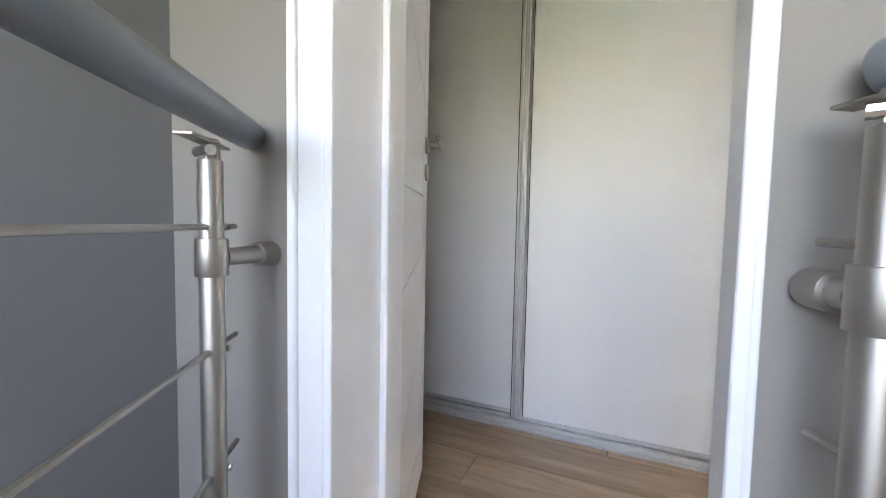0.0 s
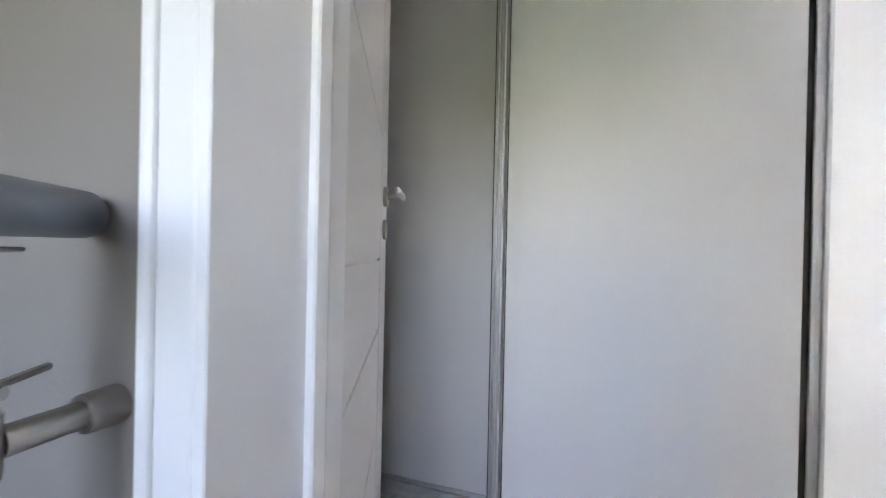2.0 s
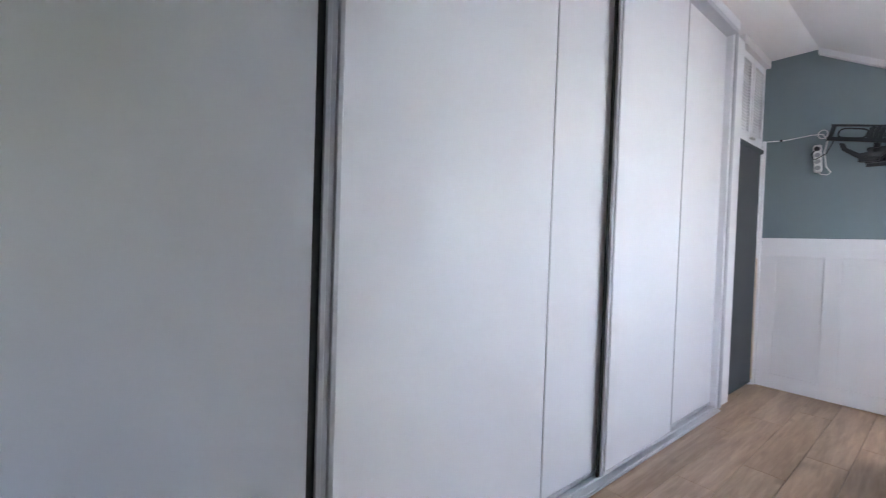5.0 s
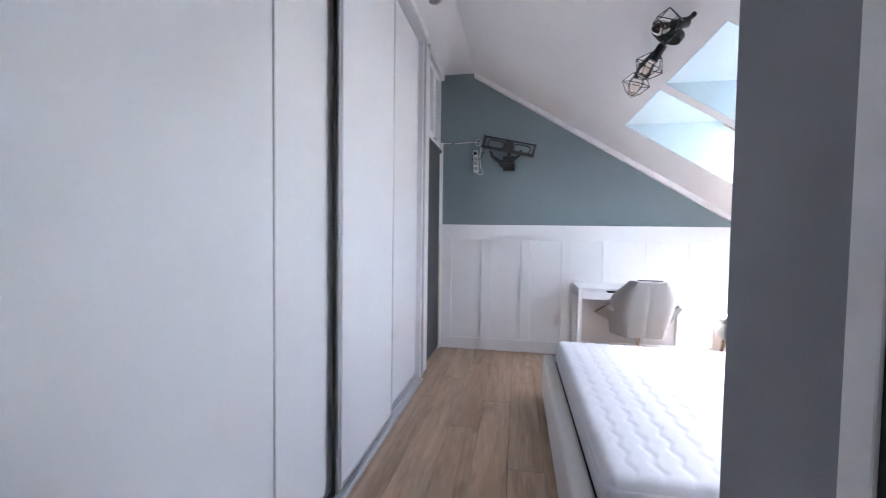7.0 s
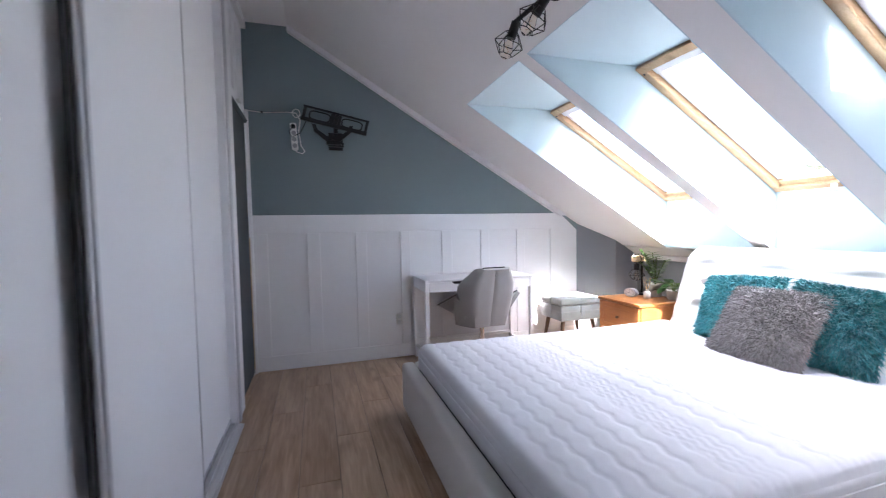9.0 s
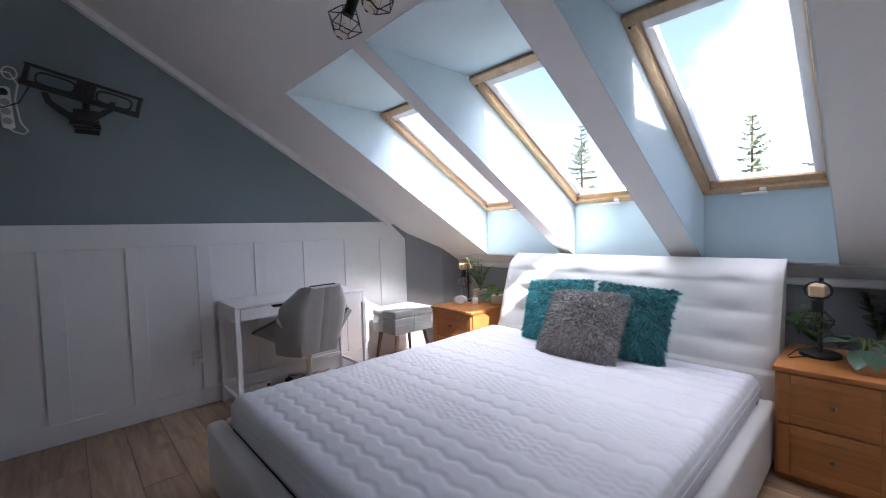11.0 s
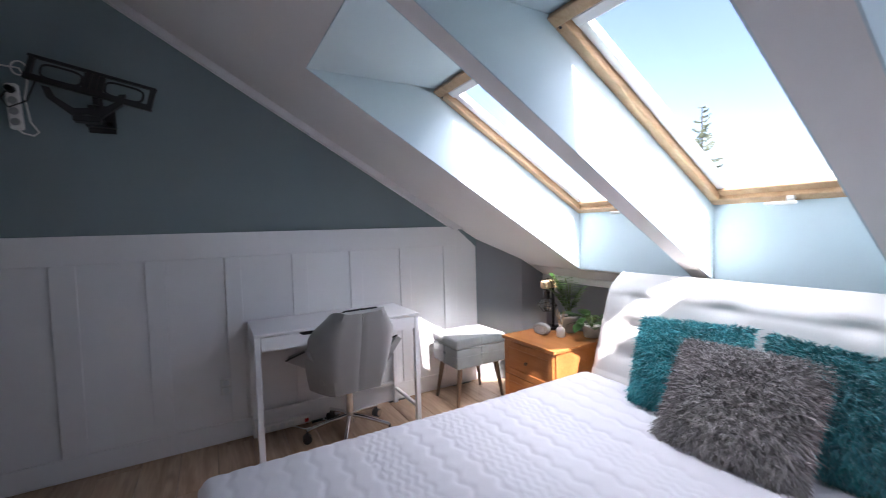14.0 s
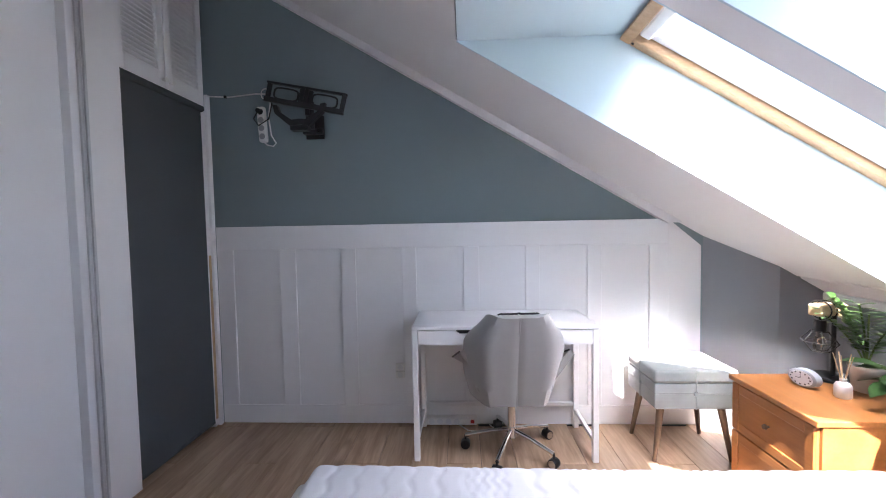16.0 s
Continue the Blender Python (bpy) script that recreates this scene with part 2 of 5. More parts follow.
def solo(name, bm, mat, label="", category="", kind="", smooth=False, base=(0, 0, 0), group=""):
    ob = link_mesh(name, bm, mat, Vector(base), smooth)
    ob.location = base
    BASES[ob.name] = Vector(base)
    return tagged(ob, label, category, group, kind)


def box(lo, hi, bevel=0.0, m=None, bm=None, seg=1):
    own = bmesh.new()
    bmesh.ops.create_cube(own, size=1.0)
    lo, hi = Vector(lo), Vector(hi)
    for v in own.verts:
        v.co = Vector((lo[i] + (v.co[i] + 0.5) * (hi[i] - lo[i]) for i in range(3)))
    if bevel:
        bmesh.ops.bevel(own, geom=own.edges[:], offset=bevel, segments=seg, affect="EDGES", profile=0.5)
    if m is not None:
        own.transform(m)
    return merge(bm, own)


def merge(bm, own):
    if bm is None:
        return own
    me = bpy.data.meshes.new("join")
    own.to_mesh(me)
    own.free()
    bm.from_mesh(me)
    bpy.data.meshes.remove(me)
    return bm


def rod(a, b, r, r2=None, n=12, bm=None, cap=True, bevel=0.0):
    a, b = Vector(a), Vector(b)
    own = bmesh.new()
    bmesh.ops.create_cone(own, cap_ends=cap, segments=n, radius1=r, radius2=r if r2 is None else r2, depth=(b - a).length)
    if bevel:
        es = [e for e in own.edges if len(e.link_faces) == 2 and any(len(f.verts) == n for f in e.link_faces)]
        bmesh.ops.bevel(own, geom=es, offset=bevel, segments=2, affect="EDGES", profile=0.5)
    q = (b - a).to_track_quat("Z", "Y").to_matrix().to_4x4()
    own.transform(Matrix.Translation((a + b) / 2) @ q)
    return merge(bm, own)


def tube(points, r, n=8, bm=None):
    pts = [Vector(p) for p in points]
    own = bmesh.new()
    rings = []
    side = None
    for i, p in enumerate(pts):
        d = (pts[min(i + 1, len(pts) - 1)] - pts[max(i - 1, 0)]).normalized()
        if side is None:
            side = d.orthogonal().normalized()
        side = (side - d * side.dot(d)).normalized()
        up = d.cross(side)
        rings.append([own.verts.new(p + r * (math.cos(2 * math.pi * k / n) * side + math.sin(2 * math.pi * k / n) * up)) for k in range(n)])
    for a, b in zip(rings, rings[1:]):
        for k in range(n):
            own.faces.new((a[k], a[(k + 1) % n], b[(k + 1) % n], b[k]))
    own.faces.new(rings[0][::-1])
    own.faces.new(rings[-1])
    return merge(bm, own)


def lathe(profile, centre, n=20, bm=None):
    own = bmesh.new()
    c = Vector(centre)
    rings = [[own.verts.new(c + Vector((max(r, 1e-4) * math.cos(2 * math.pi * k / n), max(r, 1e-4) * math.sin(2 * math.pi * k / n), z))) for k in range(n)] for r, z in profile]
    for a, b in zip(rings, rings[1:]):
        for k in range(n):
            own.faces.new((a[k], a[(k + 1) % n], b[(k + 1) % n], b[k]))
    own.faces.new(rings[0][::-1])
    own.faces.new(rings[-1])
    return merge(bm, own)


def prism(poly, axis, lo, hi, bm=None):
    """A polygon in the two other axes, drawn out along one axis from lo to hi."""
    own = bmesh.new()
    i = "xyz".index(axis)

    def at(p, v):
        q = list(p)
        q.insert(i, v)
        return own.verts.new(q)
    a, b = [at(p, lo) for p in poly], [at(p, hi) for p in poly]
    own.faces.new(a)
    own.faces.new(b[::-1])
    for k in range(len(poly)):
        own.faces.new((a[k], b[k], b[(k + 1) % len(poly)], a[(k + 1) % len(poly)]))
    return merge(bm, own)


def sheet(fn, nu, nv, bm=None, thick=0.0, close=False):
    """A grid surface from fn(u, v)."""
    own = bmesh.new()
    g = [[own.verts.new(fn(i / nu, j / nv)) for j in range(nv + 1)] for i in range(nu + 1)]
    for i in range(nu):
        for j in range(nv):
            own.faces.new((g[i][j], g[i + 1][j], g[i + 1][j + 1], g[i][j + 1]))
    if thick:
        bmesh.ops.recalc_face_normals(own, faces=own.faces)
        bmesh.ops.solidify(own, geom=own.faces[:], thickness=thick)
    return merge(bm, own)

# ---- structure ----
solo("wall_gable", prism([(-0.7, -0.1), (4.4, -0.1), (4.4, slope(4.4) + 0.4), (KINK_X, CEIL_Z + 0.3), (-0.7, CEIL_Z + 0.3)], "y", WALL_Y, WALL_Y + 0.2), M_BLUE,
     "grey-blue painted gable wall above white wainscot", "wall", "structure")
solo("wall_near", prism([(DOOR_X1, 0.0), (4.4, 0.0), (4.4, slope(4.4) + 0.3), (DOOR_X1, slope(DOOR_X1) + 0.3)], "y", NEAR_Y - 0.12, NEAR_Y), M_WHITE,
     "plain white wall beside the bedside cabinet", "wall", "structure")
solo("wall_knee", box((3.75, NEAR_Y, -0.05), (3.9, WALL_Y, 0.88)), M_GREY, "low dark grey wall under the roof slope", "wall", "structure")
solo("wall_nook", prism([(3.17, WALL_Y), (3.47, 5.765), (4.0, 5.765), (4.0, WALL_Y)], "z", 0, 1.25), M_GREY, "grey angled boxing in the room's corner", "wall", "structure")
solo("baseboard", box((2.95, WALL_Y - 0.014, 0), (3.155, WALL_Y, 0.127), 0.003), M_TRIM, "white skirting board", "baseboard", "structure")

# corridor and landing walls
DY0, DY1 = 0.812, 1.365                        # entrance opening
solo("wall_entrance", prism([(1.372, DY1), (DOOR_X1, DY1), (DOOR_X1, NEAR_Y + 0.06), (1.214, NEAR_Y + 0.06)], "z", 0, 3.0), [M_GREY], "grey painted wall end beside the entrance door", "wall", "structure")
solo("wall_entrance_left", box((DOOR_X0 + 0.002, -0.5, 0), (DOOR_X1, DY0, 3.0)), M_TAUPE, "taupe painted wall with fixed rail bracket", "wall", "structure")
solo("wall_over_door", box((DOOR_X0 + 0.001, DY0, 2.06), (DOOR_X1 - 0.001, DY1, 3.0)), M_TAUPE, "taupe painted wall above the door", "wall", "structure")
solo("wall_landing_left", box((DOOR_X1, 0.24, -1.4), (3.6, 0.444, 3.0)), M_TAUPE_DARK, "dark grey stairwell wall with patchy edge", "wall", "structure")
# unseen wall; its opening is made up to hold the added landing lamp
solo("wall_landing_back", box((3.6, 0.08, -1.4), (3.72, NEAR_Y - 0.12, 1.0), bm=box((3.6, 0.08, 2.5), (3.72, NEAR_Y - 0.12, 3.0), bm=box((3.6, 0.08, 1.0), (3.72, 0.45, 2.5), bm=box((3.6, 2.1, 1.0), (3.72, NEAR_Y - 0.12, 2.5))))), M_TAUPE, "taupe stairwell wall", "wall", "structure")
solo("wall_landing_right", box((DOOR_X1 + 0.006, NEAR_Y - 0.2, -1.4), (3.6, NEAR_Y - 0.125, 3.0)), M_TAUPE, "taupe stairwell wall", "wall", "structure")
solo("wall_landing_facing", box((DOOR_X1 + 0.001, DY1 + 0.0035, 0), (DOOR_X1 + 0.005, NEAR_Y - 0.2, 3.0)), M_TAUPE, "taupe painted wall beside the entrance door", "wall", "structure")
solo("landing_floor", box((DOOR_X1, 0.2, -0.12), (1.72, NEAR_Y - 0.2, -0.004)), M_OAK, "oak laminate landing floor", "floor", "structure")
solo("stairwell_floor", box((1.72, 0.2, -1.4), (3.6, NEAR_Y - 0.2, -1.3)), M_OAK, "lower floor of the stairwell", "floor", "structure")
solo("ceiling_landing", box((DOOR_X1, 0.08, 2.5), (3.72, NEAR_Y - 0.125, 2.6)), M_WHITE, "white ceiling", "ceiling", "structure")
solo("wall_corridor_end", box((-0.7, -0.5, 0), (DOOR_X0, -0.4, 3.0)), M_TAUPE, "plain wall at the corridor's end", "wall", "structure")
solo("wall_behind_wardrobe", box((-0.8, -0.5, 0), (-0.7, WALL_Y, 3.2)), M_WHITE, "plain wall behind the wardrobe", "wall", "structure")

# ceiling: flat strip, slope with three cut-outs
bm = box((-0.8, -0.5, CEIL_Z), (KINK_X, WALL_Y, CEIL_Z + 0.2))
solo("ceiling_flat", bm, M_WHITE, "white flat ceiling strip", "ceiling", "structure")


def slab(x0, x1, y0, y1, bm):
    return prism([(x0, slope(x0)), (x1, slope(x1)), (x1, slope(x1) + SD), (x0, slope(x0) + SD)], "y", y0, y1, bm)


bm = slab(KINK_X, WIN_X0, -0.5, NEAR_Y - 0.12, None)
bm = slab(KINK_X, WIN_X0, NEAR_Y - 0.12, WALL_Y, bm)
bm = slab(WIN_X0, 2.6, -0.5, NEAR_Y - 0.12, bm)
edges_y = [NEAR_Y - 0.12, WIN_Y[2][0], WIN_Y[2][1], WIN_Y[1][0], WIN_Y[1][1], WIN_Y[0][0], WIN_Y[0][1], WALL_Y]
for a, b in zip(edges_y[::2], edges_y[1::2]):
    bm = slab(WIN_X0, WIN_X1, a, b, bm)
bm = slab(WIN_X1 + 0.02, 4.3, NEAR_Y - 0.12, WALL_Y, bm)
solo("ceiling_slope", bm, M_WHITE, "white sloping attic ceiling with window reveals", "ceiling", "structure")
solo("trim_cornice", prism([(KINK_X, CEIL_Z), (KINK_X, CEIL_Z - 0.05), (2.93, slope(2.93) - 0.055), (3.02, slope(2.93) - 0.055), (2.98, slope(2.98))], "y", WALL_Y - 0.05, WALL_Y), M_TRIM,
     "white cornice strip along the sloping ceiling", "trim", "structure")
solo("trim_knee", box((3.70, NEAR_Y, slope(3.70) - 0.06), (3.75, 5.76, slope(3.75) + 0.02), 0.008), M_TRIM, "white cornice under the slope", "trim", "structure")

# floor: planks laid along y
floor = thing("floor", (0, 0, -0.02), "oak laminate floor with long planks", "floor", kind="structure")
part("underlay", box((-0.7, -0.5, -0.12), (4.1, WALL_Y, -0.012)), M_DARKHOLE, floor)

# ---- roof windows ----
ang = math.atan(SB)


def in_roof(y0, x_low):
    """Local frame: x along the window's width (+y of the room), y up the slope, z out of the roof."""
    up = Vector((-math.cos(ang), 0, math.sin(ang)))
    out = Vector((math.sin(ang), 0, math.cos(ang)))
    side = Vector((0, 1, 0))
    m = Matrix((side, up, out)).transposed().to_4x4()
    return Matrix.Translation((x_low, y0, SA + SD - SB * x_low)) @ m


def ring(w, h, t, z0, z1, m, inset=0.0, bevel=0.004):
    i = inset
    out = []
    for lo, hi in (((i, i, z0), (w - i, i + t, z1)), ((i, h - i - t, z0), (w - i, h - i, z1)), ((i, i + t, z0), (i + t, h - i - t, z1)), ((w - i - t, i + t, z0), (w - i, h - i - t, z1))):
        out.append(box(lo, hi, bevel, m))
    return out


for k, (y0, y1) in enumerate(WIN_Y):
    w = y1 - y0
    x_top = (SA + SD - slope(WIN_X0)) / SB
    h = (WIN_X1 - x_top) / math.cos(ang) + 0.03
    m = in_roof(y0, WIN_X1 + 0.01)
    win = thing(f"window_{k + 1}", (WIN_X1, y0, slope(WIN_X1)), "pine roof window with white sash and clear pane", "roof window", kind="structure")
    zb = slope(WIN_X1)
    lining = 0.006
    part("side_lining", prism([(WIN_X0, slope(WIN_X0)), (WIN_X1, zb), (WIN_X1, zb + SD), (x_top, slope(WIN_X0))], "y", y1 - lining, y1), M_PALE, win, "pale blue painted reveal")
    part("side_lining", prism([(WIN_X0, slope(WIN_X0)), (WIN_X1, zb), (WIN_X1, zb + SD), (x_top, slope(WIN_X0))], "y", y0, y0 + lining), M_PALE, win, "pale blue painted reveal")
    part("top_lining", box((WIN_X0 + 0.004, y0 + lining, slope(WIN_X0)), (x_top + 0.06, y1 - lining, slope(WIN_X0) + 0.02)), M_PALE, win, "pale blue painted reveal")
    part("roof_filler", prism([(WIN_X0 - 0.002, slope(WIN_X0) + 0.021), (x_top + 0.055, slope(WIN_X0) + 0.021), (x_top + 0.02, slope(WIN_X0) + 0.07), (WIN_X0 - 0.002, slope(WIN_X0) + SD)], "y", y0 - 0.01, y1 + 0.01), M_RAIL, win, "dark roof covering")
    part("bottom_lining", box((WIN_X1 - 0.004, y0 + lining, zb + 0.004), (WIN_X1 + 0.02, y1 - lining, zb + SD)), M_PALE, win, "pale blue painted reveal")
    for b in ring(w, h, 0.052, -0.035, 0.06, m, 0.002):
        part("window_frame", b, M_PINE, win, "pine outer frame")
    for b in ring(w, h, 0.045, 0.0, 0.045, m, 0.056):
        part("sash", b, M_TRIM, win, "white coated sash rail")
    part("bottom_rail", box((0.06, 0.05, -0.012), (w - 0.06, 0.10, 0.02), 0.004, m), M_PINE, win, "pine bottom rail")
    pane = part("pane", box((0.1, 0.1, 0.018), (w - 0.1, h - 0.1, 0.026), 0, m), M_GLASS, win)
    pane.visible_shadow = False
    bm = box((w / 2 - 0.01, 0.03, -0.055), (w / 2 + 0.02, 0.05, -0.03), 0.003, m)
    handle = part("handle", box((w / 2 - 0.02, 0.022, -0.07), (w / 2 + 0.11, 0.042, -0.054), 0.006, m, bm), M_PLASTIC, win, "white lever handle")
    part("ventilation_flap", box((0.07, h - 0.11, -0.02), (w - 0.07, h - 0.06, 0.01), 0.006, m), M_TRIM, win, "white ventilation flap")
    part("latch", box((0.10, h - 0.135, -0.03), (0.13, h - 0.10, 0.0), 0.004, m), M_BLACK, win, "black latch")
    for dx in (0.026, w - 0.026):
        part("screw", rod(m @ Vector((dx, h - 0.06, -0.036)), m @ Vector((dx, h - 0.06, -0.0345)), 0.007, n=10), M_BLACK, win)
    part("flashing", ring(w, h, 0.05, 0.061, 0.075, m)[1], M_RAIL, win, "dark outer flashing")

# ---- wainscot on the gable wall ----
wain = thing("wainscot", (0, WALL_Y, 0), "white board-and-batten wall panelling with recessed fields", "wall panelling", kind="structure")
x0, x1, top, rail_z, foot = -0.005, 2.95, 1.335, 1.178, 0.127
part("backing_board", prism([(x0, 0), (3.155, 0), (3.155, 1.16), (2.95, top), (x0, top)], "y", WALL_Y - 0.008, WALL_Y - 0.001), M_TRIM, wain)
part("top_rail", box((x0, WALL_Y - 0.02, rail_z), (x1, WALL_Y - 0.008, top), 0.002), M_TRIM, wain)
part("bottom_rail", box((x0, WALL_Y - 0.02, 0.002), (x1, WALL_Y - 0.008, foot), 0.002), M_TRIM, wain)
fields = [(0.105, 0.42), (0.531, 0.835), (0.934, 1.243), (1.336, 1.645), (1.747, 2.046), (2.138, 2.44), (2.53, 2.83)]
left = x0
for a, b in fields:
    part("stile", box((left, WALL_Y - 0.02, foot), (a, WALL_Y - 0.008, rail_z), 0.002), M_TRIM, wain)
    left = b
part("stile", box((left, WALL_Y - 0.02, foot), (x1, WALL_Y - 0.008, rail_z), 0.002), M_TRIM, wain)

# ---- wardrobes ----
PY = dict(prof=0.862, a=1.762, thin2=2.882, b=3.352, thin3=4.20, post=5.01)
WARD_Z = 2.855


def profile_bar(x, y0, y1, z0, z1, parent, n=3):
    """Ribbed aluminium edge profile of a sliding door."""
    w = (y1 - y0) / n
    ob = None
    bm = None
    for i in range(n):
        d = 0.012 if i % 2 == 0 else 0.004
        bm = box((x, y0 + i * w, z0), (x + d, y0 + (i + 1) * w - 0.001, z1), 0.002, bm=bm)
    return part("edge_profile", bm, M_ALU, parent, "ribbed aluminium edge profile")


def sliding_door(y0, y1, x, parent_label, left_profile=True, right_thin=True, name="sliding_door"):
    d = thing(name, (x, y0, 0.03), parent_label, "wardrobe door", "sliding wardrobe doors")
    part("panel", box((x - 0.018, y0 + 0.02, 0.03), (x - 0.002, y1 - 0.006, WARD_Z - 0.03), 0.001), M_PANEL, d)
    if left_profile:
        profile_bar(x - 0.006, y0 - 0.008, y0 + 0.036, 0.03, WARD_Z - 0.03, d)
        # solid black strip paints the shade of the gap beside the profile
        part("gap_shade_strip", box((x - 0.02, y0 - 0.024, 0.03), (x - 0.008, y0 - 0.0085, WARD_Z - 0.03)), M_GAP, d, "black strip standing in for the shadow gap")
    if right_thin:
        part("thin_profile", box((x - 0.018, y1 - 0.006, 0.03), (x + 0.002, y1 + 0.004, WARD_Z - 0.03), 0.001), M_ALU, d, "thin aluminium edge")
    part("bottom_rail", box((x - 0.017, y0 + 0.03, 0.03), (x + 0.003, y1 - 0.01, 0.045), 0.001), M_ALU, d, "aluminium bottom rail")
    return d


# main run, face at x = 0
ward = thing("built_in_wardrobe", (-0.6, 1.3, 0), "tall white built-in wardrobe carcass with aluminium tracks", "wardrobe")
part("side_board", box((-0.62, 4.995, 0), (-0.001, 5.03, WARD_Z), 0.002), M_PANEL, ward)
part("back_board", box((-0.69, 1.3, 0), (-0.66, 5.03, WARD_Z)), M_PANEL, ward)
part("top_board", box((-0.66, 1.3, WARD_Z), (0.03, 5.03, CEIL_Z - 0.003)), M_TRIM, ward)
for i in range(3):
    part("floor_track", box((-0.075 + 0.035 * i, 1.3, 0.003), (-0.055 + 0.04 * i, 4.99, 0.022 - 0.004 * i), 0.003), M_ALU, ward, "aluminium floor track")
part("track_base", box((-0.09, 1.3, 0.001), (0.035, 4.99, 0.008), 0.001), M_ALU, ward, "aluminium floor track")
part("top_track", box((-0.09, 1.3, WARD_Z - 0.035), (0.03, 4.99, WARD_Z - 0.001), 0.002), M_ALU, ward, "aluminium top track")
profile_bar(0.0, 5.03, 5.07, 0.0, WARD_Z, ward)
lab = "white sliding wardrobe door with aluminium profiles"
sliding_door(1.40, PY["thin2"] + 0.005, 0.0, lab)
sliding_door(PY["thin2"] - 0.02, PY["b"] + 0.4, -0.042, lab, False, False)
sliding_door(PY["b"] + 0.03, PY["thin3"] + 0.005, 0.0, lab)
sliding_door(PY["thin3"] - 0.02, PY["post"] + 0.01, -0.042, lab, False, False)

# front unit, face at x = 0.312
FX = 0.312
ward2 = thing("corridor_wardrobe", (-0.6, -0.4, 0), "white wardrobe carcass standing proud beside the entrance door", "wardrobe")
part("side_board", box((-0.62, PY["a"] - 0.012, 0), (FX - 0.02, PY["a"] + 0.012, WARD_Z), 0.002), M_PANEL, ward2)
part("top_board", box((-0.66, -0.4, WARD_Z), (FX + 0.03, PY["a"] + 0.012, CEIL_Z - 0.003)), M_TRIM, ward2)
part("track_base", box((FX - 0.09, -0.4, 0.001), (FX + 0.04, PY["a"], 0.010), 0.001), M_ALU, ward2, "aluminium floor track")
for i in range(2):
    part("floor_track", box((FX - 0.055 + 0.06 * i, -0.4, 0.008), (FX - 0.03 + 0.06 * i, PY["a"], 0.026), 0.004), M_ALU, ward2, "aluminium floor track")
part("top_track", box((FX - 0.09, -0.4, WARD_Z - 0.035), (FX + 0.03, PY["a"], WARD_Z - 0.001), 0.002), M_ALU, ward2, "aluminium top track")
d = sliding_door(PY["prof"] - 0.02, PY["a"] - 0.038, FX, lab, False, False)
profile_bar(FX - 0.006, PY["prof"] - 0.018, PY["prof"] + 0.026, 0.03, WARD_Z - 0.03, d, 4)
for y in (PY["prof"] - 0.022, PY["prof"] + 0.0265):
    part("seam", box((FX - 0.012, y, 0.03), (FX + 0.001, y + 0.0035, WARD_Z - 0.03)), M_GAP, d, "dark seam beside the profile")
# gap's shade at the unit's corner, put in as a black strip
part("gap_shade_strip", box((FX - 0.03, PY["a"] - 0.042, 0.03), (FX - 0.008, PY["a"] - 0.026, WARD_Z - 0.03)), M_GAP, d, "black strip standing in for the shadow gap")
profile_bar(FX - 0.012, PY["a"] - 0.026, PY["a"] + 0.014, 0.0, WARD_Z, ward2)
sliding_door(-0.35, PY["prof"] - 0.012, FX - 0.042, lab, False, False)

# ---- recess with louvred cupboard and roller blind ----
RX = -0.03
part("filler_board", box((-0.3, 5.031, 0), (-0.001, 5.262, WARD_Z), 0.003), M_TRIM, ward, "white filler board")
solo("wall_recess_top", box((-0.66, 5.262, WARD_Z), (0.0, 5.98, CEIL_Z)), M_WHITE, "white bulkhead", "wall", "structure")
solo("wall_recess_back", box((-0.66, 5.262, 0), (-0.62, 5.998, 2.1)), M_TAUPE_DARK, "dark niche back", "wall", "structure")
cup = thing("louvred_cupboard", (RX, 5.27, 2.12), "white louvred cupboard over the niche with two doors", "cupboard")
part("carcass", box((-0.6, 5.266, 2.115), (RX - 0.022, 5.955, WARD_Z - 0.003), 0.002), M_TRIM, cup)
for y0, y1, ky in ((5.27, 5.608, 5.585), (5.616, 5.952, 5.64)):
    door = part("door", box((RX - 0.02, y0, 2.12), (RX, y0 + 0.05, 2.845), 0.003, bm=box((RX - 0.02, y1 - 0.05, 2.12), (RX, y1, 2.845), 0.003, bm=box((RX - 0.02, y0 + 0.05, 2.12), (RX, y1 - 0.05, 2.21), 0.003, bm=box((RX - 0.02, y0 + 0.05, 2.785), (RX, y1 - 0.05, 2.845), 0.003)))), M_TRIM, cup, "white louvred door")
    for i in range(23):
        z = 2.22 + i * 0.025
        part("slat", box((-0.015, y0 + 0.05, -0.0025), (0.015, y1 - 0.05, 0.0025), 0, Matrix.Translation((RX - 0.010, 0, z)) @ Matrix.Rotation(radians(38), 4, "Y")), M_TRIM, door)
    part("knob", rod((RX, ky, 2.165), (RX + 0.028, ky, 2.165), 0.007, 0.014, 14), M_PLASTIC, door, "round white knob", True)
blind = thing("roller_blind", (RX, 5.27, 2.1), "charcoal fabric roller blind pulled down over the niche", "roller blind")
part("roller_tube", rod((RX + 0.005, 5.268, 2.098), (RX + 0.005, 5.915, 2.098), 0.02, n=18), M_BLIND, blind, "", True)
part("end_cap", rod((RX + 0.005, 5.263, 2.098), (RX + 0.005, 5.268, 2.098), 0.017, n=18), M_PLASTIC, blind, "white end cap")
part("fabric", sheet(lambda u, v: Vector((RX + 0.006 * math.sin(7 * u) * v, 5.275 + 0.635 * u, 2.09 - 2.06 * v)), 16, 24, thick=0.0015), M_BLIND, blind, "", True)
part("bottom_bar", rod((RX, 5.275, 0.035), (RX, 5.91, 0.035), 0.009, n=10), M_BLIND, blind)
